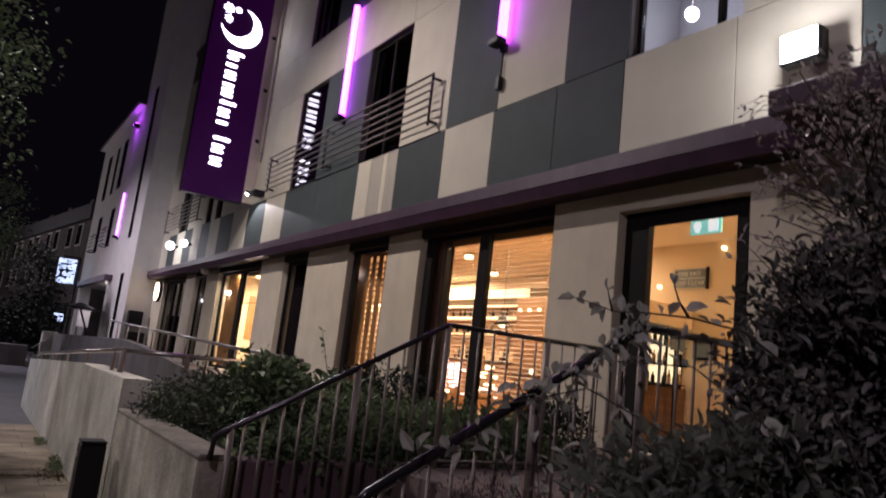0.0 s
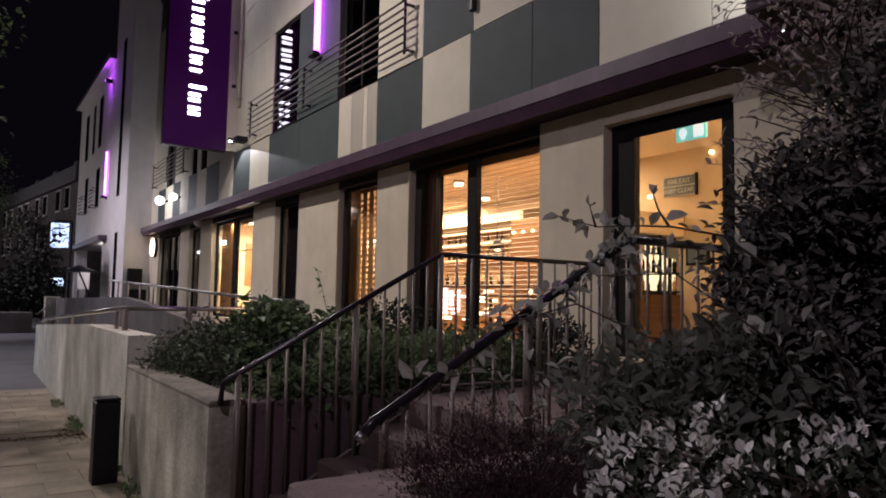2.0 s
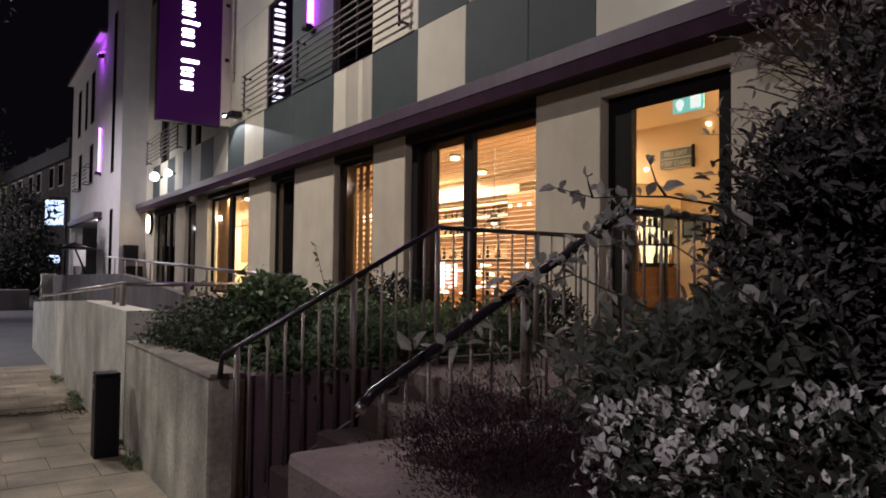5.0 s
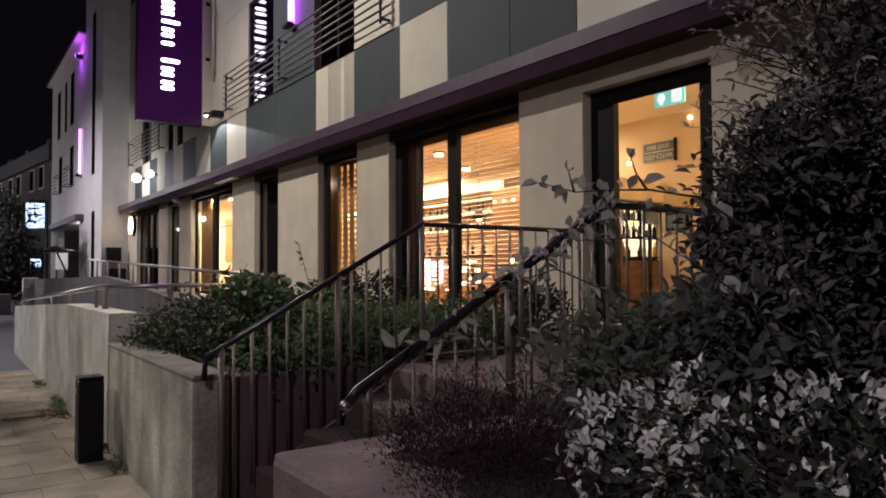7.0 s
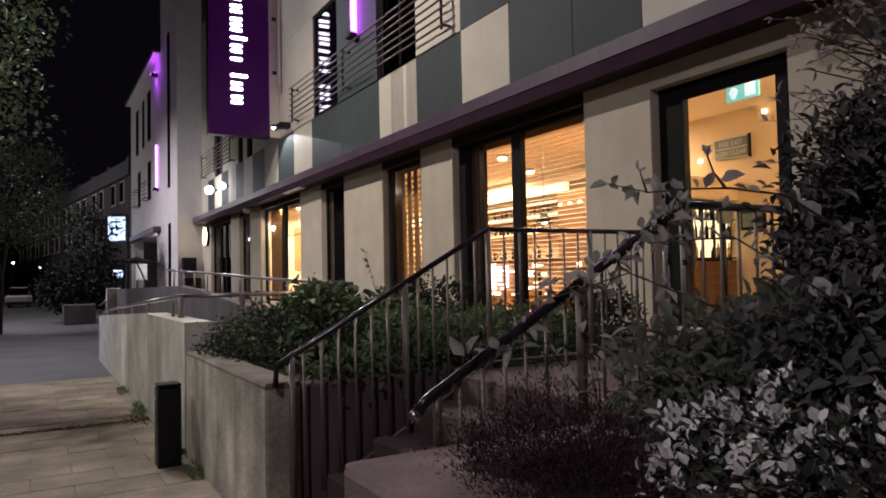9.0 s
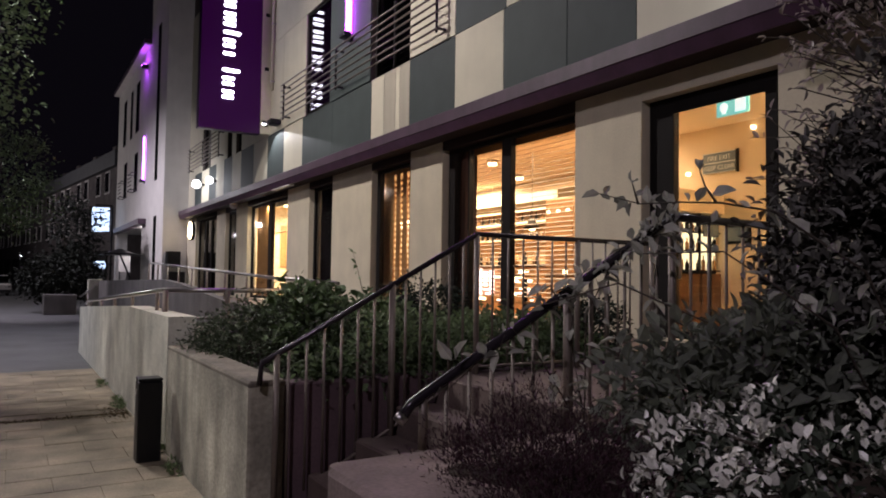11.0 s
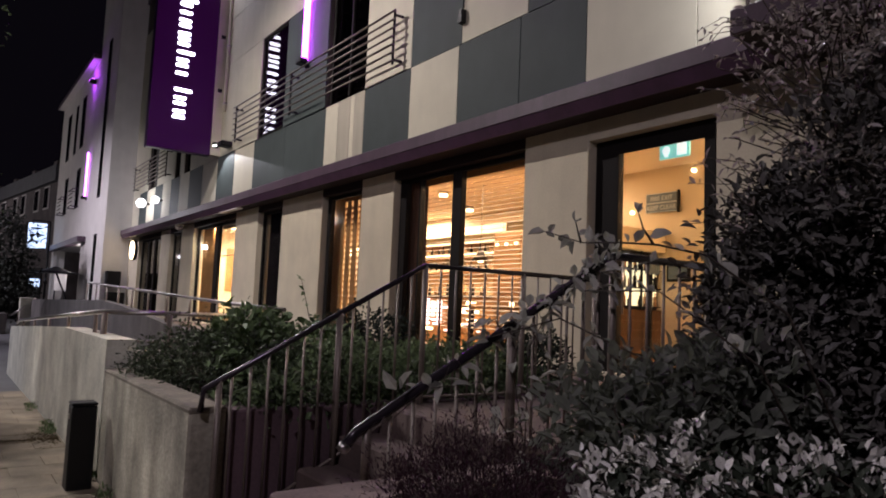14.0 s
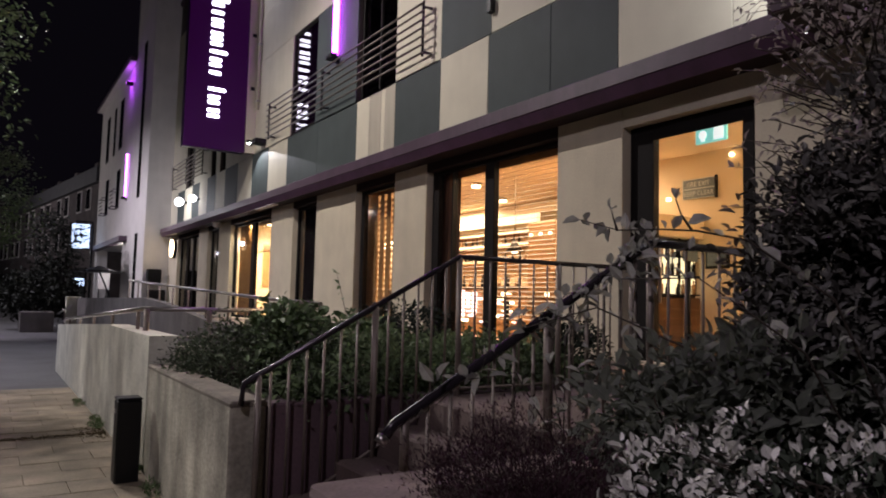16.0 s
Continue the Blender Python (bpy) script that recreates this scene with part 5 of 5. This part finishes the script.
for k in range(46):
    u = 0.48 + 0.50 * k / 45
    a = k * 0.6
    wind.append((1.42 + 1.55 * u, 2.52 + 0.035 * math.cos(a), 1.05 + 0.85 * u + 0.035 * math.sin(a)))
runners = [wind]
for u, n in ((0.12, 1), (0.32, 2), (0.5, 2), (0.62, 2), (0.8, 3), (0.9, 4), (0.97, 3)):
    for _ in range(n):
        x, z = 1.42 + 1.55 * u + twist.uniform(-0.06, 0.06), 1.05 + 0.85 * u
        dx, dz = twist.uniform(-0.16, 0.10), twist.uniform(-0.12, 0.12)
        runners.append(((x, 2.52, z), (x + dx * 0.5, 2.50, z + dz * 0.5 + 0.03), (x + dx, 2.48 + twist.uniform(-0.05, 0.05), z + dz)))
sprig("bindweed", (2.3, 2.45, S), "pale broad-leaved bindweed wound about the stair rail", [((2.3, 2.45, S), (2.25, 2.5, 1.3), wind[6])] + runners, 0.085, [LEAF_PALE], 62, 0.5, 0.003)

P = 0.86
shrub("dense_shrub", (1.85, 5.4, P), "dense green shrub in the concrete planter", "shrub",
      [((1.72, 5.70, 1.08), (0.34, 0.66, 0.26), 160, 20), ((1.56, 6.08, 1.02), (0.26, 0.42, 0.20), 70, 20), ((1.85, 5.0, 1.14), (0.36, 0.50, 0.29), 130, 20)], 0.040, [LEAF_BED], 21, 0.45, stems=30, spread=0.06, floor=P)
shrub("leafy_shrub", (2.2, 5.1, P), "bright green broad-leaved shrub in the planter", "shrub",
      [((1.97, 5.20, 1.33), (0.26, 0.34, 0.15), 60, 8), ((2.42, 5.1, 1.26), (0.26, 0.32, 0.17), 50, 8), ((1.80, 4.85, 1.18), (0.16, 0.26, 0.26), 40, 8)], 0.078, [LEAF], 22, 0.62, stems=20, spread=0.06, floor=P)
shrub("ground_cover", (3.2, 4.8, P), "low green ground cover filling the planter bed", "plants",
      [((2.4, 4.60, 1.02), (0.60, 0.42, 0.27), 210, 11), ((3.4, 4.65, 1.02), (0.8, 0.44, 0.27), 250, 11), ((2.9, 5.6, 1.07), (0.9, 0.6, 0.27), 170, 11), ((4.2, 4.95, 1.02), (0.5, 0.5, 0.25), 100, 11), ((2.2, 4.27, 0.96), (0.75, 0.11, 0.11), 90, 9), ((3.5, 4.27, 0.96), (0.85, 0.11, 0.11), 100, 9)], 0.055, [LEAF_FRESH], 23, 0.6, stems=40, stem_r=0.004, spread=0.06, floor=P)
# two round shrubs with shade put into their leaf colour
shrub("round_shrub", (4.4, 4.7, P), "small rounded shrub by the landing, its leaves darkened for shade", "shrub", [((4.35, 4.65, 1.12), (0.36, 0.30, 0.30), 120, 16)], 0.05, [LEAF_SHADE], 24, 0.5, stems=14, spread=0.05, floor=P)
shrub("round_shrub", (3.2, 5.3, P), "rounded shrub beneath the restaurant window, its leaves darkened for shade", "shrub", [((3.15, 5.4, 1.25), (0.34, 0.34, 0.34), 120, 16)], 0.05, [LEAF_SHADE], 25, 0.5, stems=14, spread=0.05, floor=P)
sprig("tall_weed", (2.56, 5.42, P), "thin tall weed growing above the planter", (((2.56, 5.42, P), (2.57, 5.44, 1.4), (2.52, 5.46, 1.62), (2.47, 5.46, 1.78)),), 0.06, [LEAF], 26, 0.5, 0.004)

for k, (x, y, z) in enumerate(((1.17, 6.72, 0.0), (1.19, 9.4, 0.0), (1.14, 9.0, 0.0), (1.18, 5.9, 0.0), (1.16, 11.0, 0.0))):
    shrub("weed_tuft", (x, y, z), "small tuft of weeds growing at the foot of the wall", "weeds", [((x, y, 0.02), (0.05, 0.22, 0.05), 14, 8)], 0.045, [LEAF], 40 + k, 0.3, stems=4, stem_r=0.002, spread=0.02, up=1.0, floor=0.0)

# street tree and far hedge
tree = shrub("street_tree", (-1.9, 11.5, 0), "leafy street tree lit from below by the street lamps", "tree",
             [((-1.25, 11.2, 4.9), (1.45, 1.6, 2.2), 420, 16), ((-1.6, 11.6, 6.9), (1.5, 1.6, 1.6), 200, 16)], 0.085, [LEAF], 31, 0.6, stems=0, spread=0.14)
bm = rod([(-1.9, 11.5, -0.02), (-1.88, 11.5, 1.6), (-1.82, 11.5, 3.4), (-1.7, 11.45, 5.4), (-1.65, 11.5, 7.2)], 0.16, 10, 0.04)
for a, b in (((-1.82, 11.5, 3.2), (-1.0, 11.1, 4.6)), ((-1.78, 11.5, 3.9), (-2.3, 11.9, 5.6)), ((-1.72, 11.45, 4.8), (-0.9, 11.8, 6.2)), ((-1.75, 11.45, 4.3), (-1.5, 10.6, 5.6))):
    tube(bm, [a, Vector(a).lerp(Vector(b), 0.5) + Vector((0, 0, 0.12)), b], 0.06, 6, 0.02)
part("trunk", bm, BARK, tree)
far_tree = shrub("street_tree", (-0.9, 27.5, 0), "small dim street tree farther along the footway", "tree",
                 [((-0.3, 27.5, 4.6), (1.5, 1.5, 2.0), 260, 14)], 0.11, [LEAF], 32, 0.6, stems=0, spread=0.2)
bm = rod([(-0.9, 27.5, -0.02), (-0.85, 27.5, 2.0), (-0.6, 27.5, 3.6), (-0.4, 27.5, 5.4)], 0.09, 8, 0.03)
for a, b in (((-0.75, 27.5, 2.8), (0.4, 27.4, 4.0)), ((-0.6, 27.5, 3.5), (-1.2, 27.8, 5.0)), ((-0.5, 27.5, 4.2), (0.5, 27.7, 5.6))):
    tube(bm, [a, Vector(a).lerp(Vector(b), 0.5) + Vector((0, 0, 0.1)), b], 0.035, 6, 0.012)
part("trunk", bm, BARK, far_tree)
far_planter = tagged(part("planter_far", cuboid(1.1, 2.25, 31.5, 33.0, -0.02, 0.77, 0.02), INNER_STONE), "square concrete planter box farther along the footway", "planter", kind="structure")
# hedge silhouette: its shade is in the leaf colour
shrub("far_hedge", (1.7, 33.6, 0.0), "unclipped hedge farther along the footway, coloured near black as if unlit", "hedge",
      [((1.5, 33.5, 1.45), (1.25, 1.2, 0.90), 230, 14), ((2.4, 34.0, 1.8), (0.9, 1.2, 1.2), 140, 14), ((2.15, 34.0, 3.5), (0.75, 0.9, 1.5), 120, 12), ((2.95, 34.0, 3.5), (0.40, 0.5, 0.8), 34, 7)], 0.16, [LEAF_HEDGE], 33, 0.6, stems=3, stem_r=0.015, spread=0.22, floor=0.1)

# feathery twigs of the tall shrub reaching in front of the door
tuft, reach = random.Random(81), []
for k in range(15):
    tip = Vector((3.05 + tuft.uniform(-0.1, 0.25), 1.98 + tuft.uniform(-0.16, 0.16), 2.16 + tuft.uniform(-0.22, 0.24)))
    root = Vector((3.45, 1.72, 1.95 + tuft.uniform(-0.2, 0.25)))
    reach.append((root, root.lerp(tip, 0.55) + Vector((0, 0, 0.06)), tip))
sprig("feathery_shrub", (3.45, 1.7, S), "thin feathery shrub twigs reaching towards the lit door", [((3.45, 1.7, S), (3.45, 1.71, 1.6), (3.45, 1.72, 2.2))] + reach, 0.052, [LEAF_DUSK], 82, 0.34, 0.004)
# a loose spray before the flood lamp
spray = [((3.9, 1.7, 3.1), (3.72, 2.1, 3.3), (3.62, 2.28, 3.30 + 0.03 * k), (3.6, 2.38 + 0.02 * k, 3.20 + 0.06 * k)) for k in range(3)]
sprig("loose_shrub", (3.9, 1.7, S), "loose leafy spray standing off the tall shrub", [((3.9, 1.7, S), (3.9, 1.7, 2.0), (3.9, 1.7, 3.1))] + spray, 0.036, [LEAF_DUSK], 83, 0.4, 0.004)

umbrella = thing("patio_umbrella", (4.2, 36.0, 0), "dark flat patio umbrella on a leaning pole", "umbrella")
part("canopy", rod([(4.3, 36.0, 2.52), (4.3, 36.0, 2.62), (4.3, 36.0, 2.82)], 1.12, 12, 0.08), BLACK, umbrella)
part("pole", rod([(4.95, 36.0, -0.03), (4.75, 36.0, 1.5), (4.3, 36.0, 2.55)], 0.04, 8), BLACK, umbrella)
part("foot", cuboid(4.7, 5.2, 35.75, 36.25, -0.03, 0.06, 0.01), BLACK, umbrella)

car = thing("parked_car", (-0.85, 62.0, -0.03), "pale parked hatchback far along the street", "car")
part("body", cuboid(-1.72, 0.02, 60.2, 64.2, 0.18, 0.86, 0.10), WHITE_RENDER, car)
part("cabin", cuboid(-1.55, -0.15, 61.2, 64.0, 0.862, 1.42, 0.16), GLASS_DARK, car)
part("roof", cuboid(-1.45, -0.25, 61.7, 63.8, 1.422, 1.47, 0.02), WHITE_RENDER, car)
part("bumper", cuboid(-1.68, -0.02, 60.12, 60.198, 0.2, 0.42, 0.02), BLACK, car)
for x in (-1.45, -0.25):
    part("headlight", cuboid(x - 0.14, x + 0.14, 60.17, 60.197, 0.58, 0.72, 0.01), STEEL, car)
    for y in (60.9, 63.5):
        part("wheel", disc(x, y, 0.29, 0.32, (1, 0, 0), 0.2, 14), BLACK, car)
for x, y, z in ((-1.5, 75.0, 3.6), (0.6, 78.0, 3.2), (1.6, 82.0, 4.2), (3.1, 80.0, 3.6)):
    fl = thing("street_lamp", (x, y, -0.03), "small distant street lamp shining through the trees", "street lamp", "distant street lamps")
    part("post", rod([(x, y, -0.03), (x, y, z)], 0.06, 6), BLACK, fl)
    part("lantern", disc(x, y, z + 0.10, 0.10, (0, 0, 1), 0.16, 8), GLOBE_WHITE, fl)

# moss along the joint where the paving changes
rng = random.Random(91)
rows = [((rng.uniform(-1.4, 1.2), 8.675 + rng.gauss(0, 0.035), -0.004), (0, 0, 1)) for _ in range(1500)]
rows += [((1.2 - abs(rng.gauss(0, 0.16)), 8.75 + rng.gauss(0, 0.20), -0.004), (0, 0, 1)) for _ in range(500)]
moss = new("joint_moss", leaf_mesh("joint_moss", rows, 0.022, rng, [LEAF_MOSS], 0.5, up=0.6))
tagged(moss, "brown moss and small weeds in the joint between two pavings", "moss", kind="stuff")

# ---- paving slabs, laid last ----
slab = mesh_of("slab", cuboid(0, 0.594, 0, 0.394, -0.05, 0.0, 0.003), PAVER)
rng = random.Random(3)
for j in range(28):
    y = 1.8 + j * 0.4
    for i in range(4):
        x = -1.47 + i * 0.6 + (0.3 if j % 2 else 0.0)
        if y > 8.7:
            y2 = y + 0.085
        else:
            y2 = y
        s = piece("slab", slab, pavement, (x, y2, rng.uniform(-0.002, 0.003)))
        if i == 3 and j % 2 == 0:
            half = piece("slab", slab, pavement, (x + 0.6, y2, rng.uniform(-0.002, 0.003)))
            half.scale.x = (KERB - 0.006 - x - 0.6) / 0.592
        if x + 0.6 > KERB:
            s.scale.x = (KERB - 0.006 - x) / 0.592
rest = bmesh.new()
for j in range(12):
    for i in range(6):
        x, y = -2.07 + i * 0.6 + (0.3 if j % 2 else 0), -3.0 + j * 0.4
        if x < 0.6:
            box(rest, x, x + 0.592, y, y + 0.392, -0.05, 0.0)
tagged(part("near_slabs", rest, PAVER, pavement), kind="stuff")
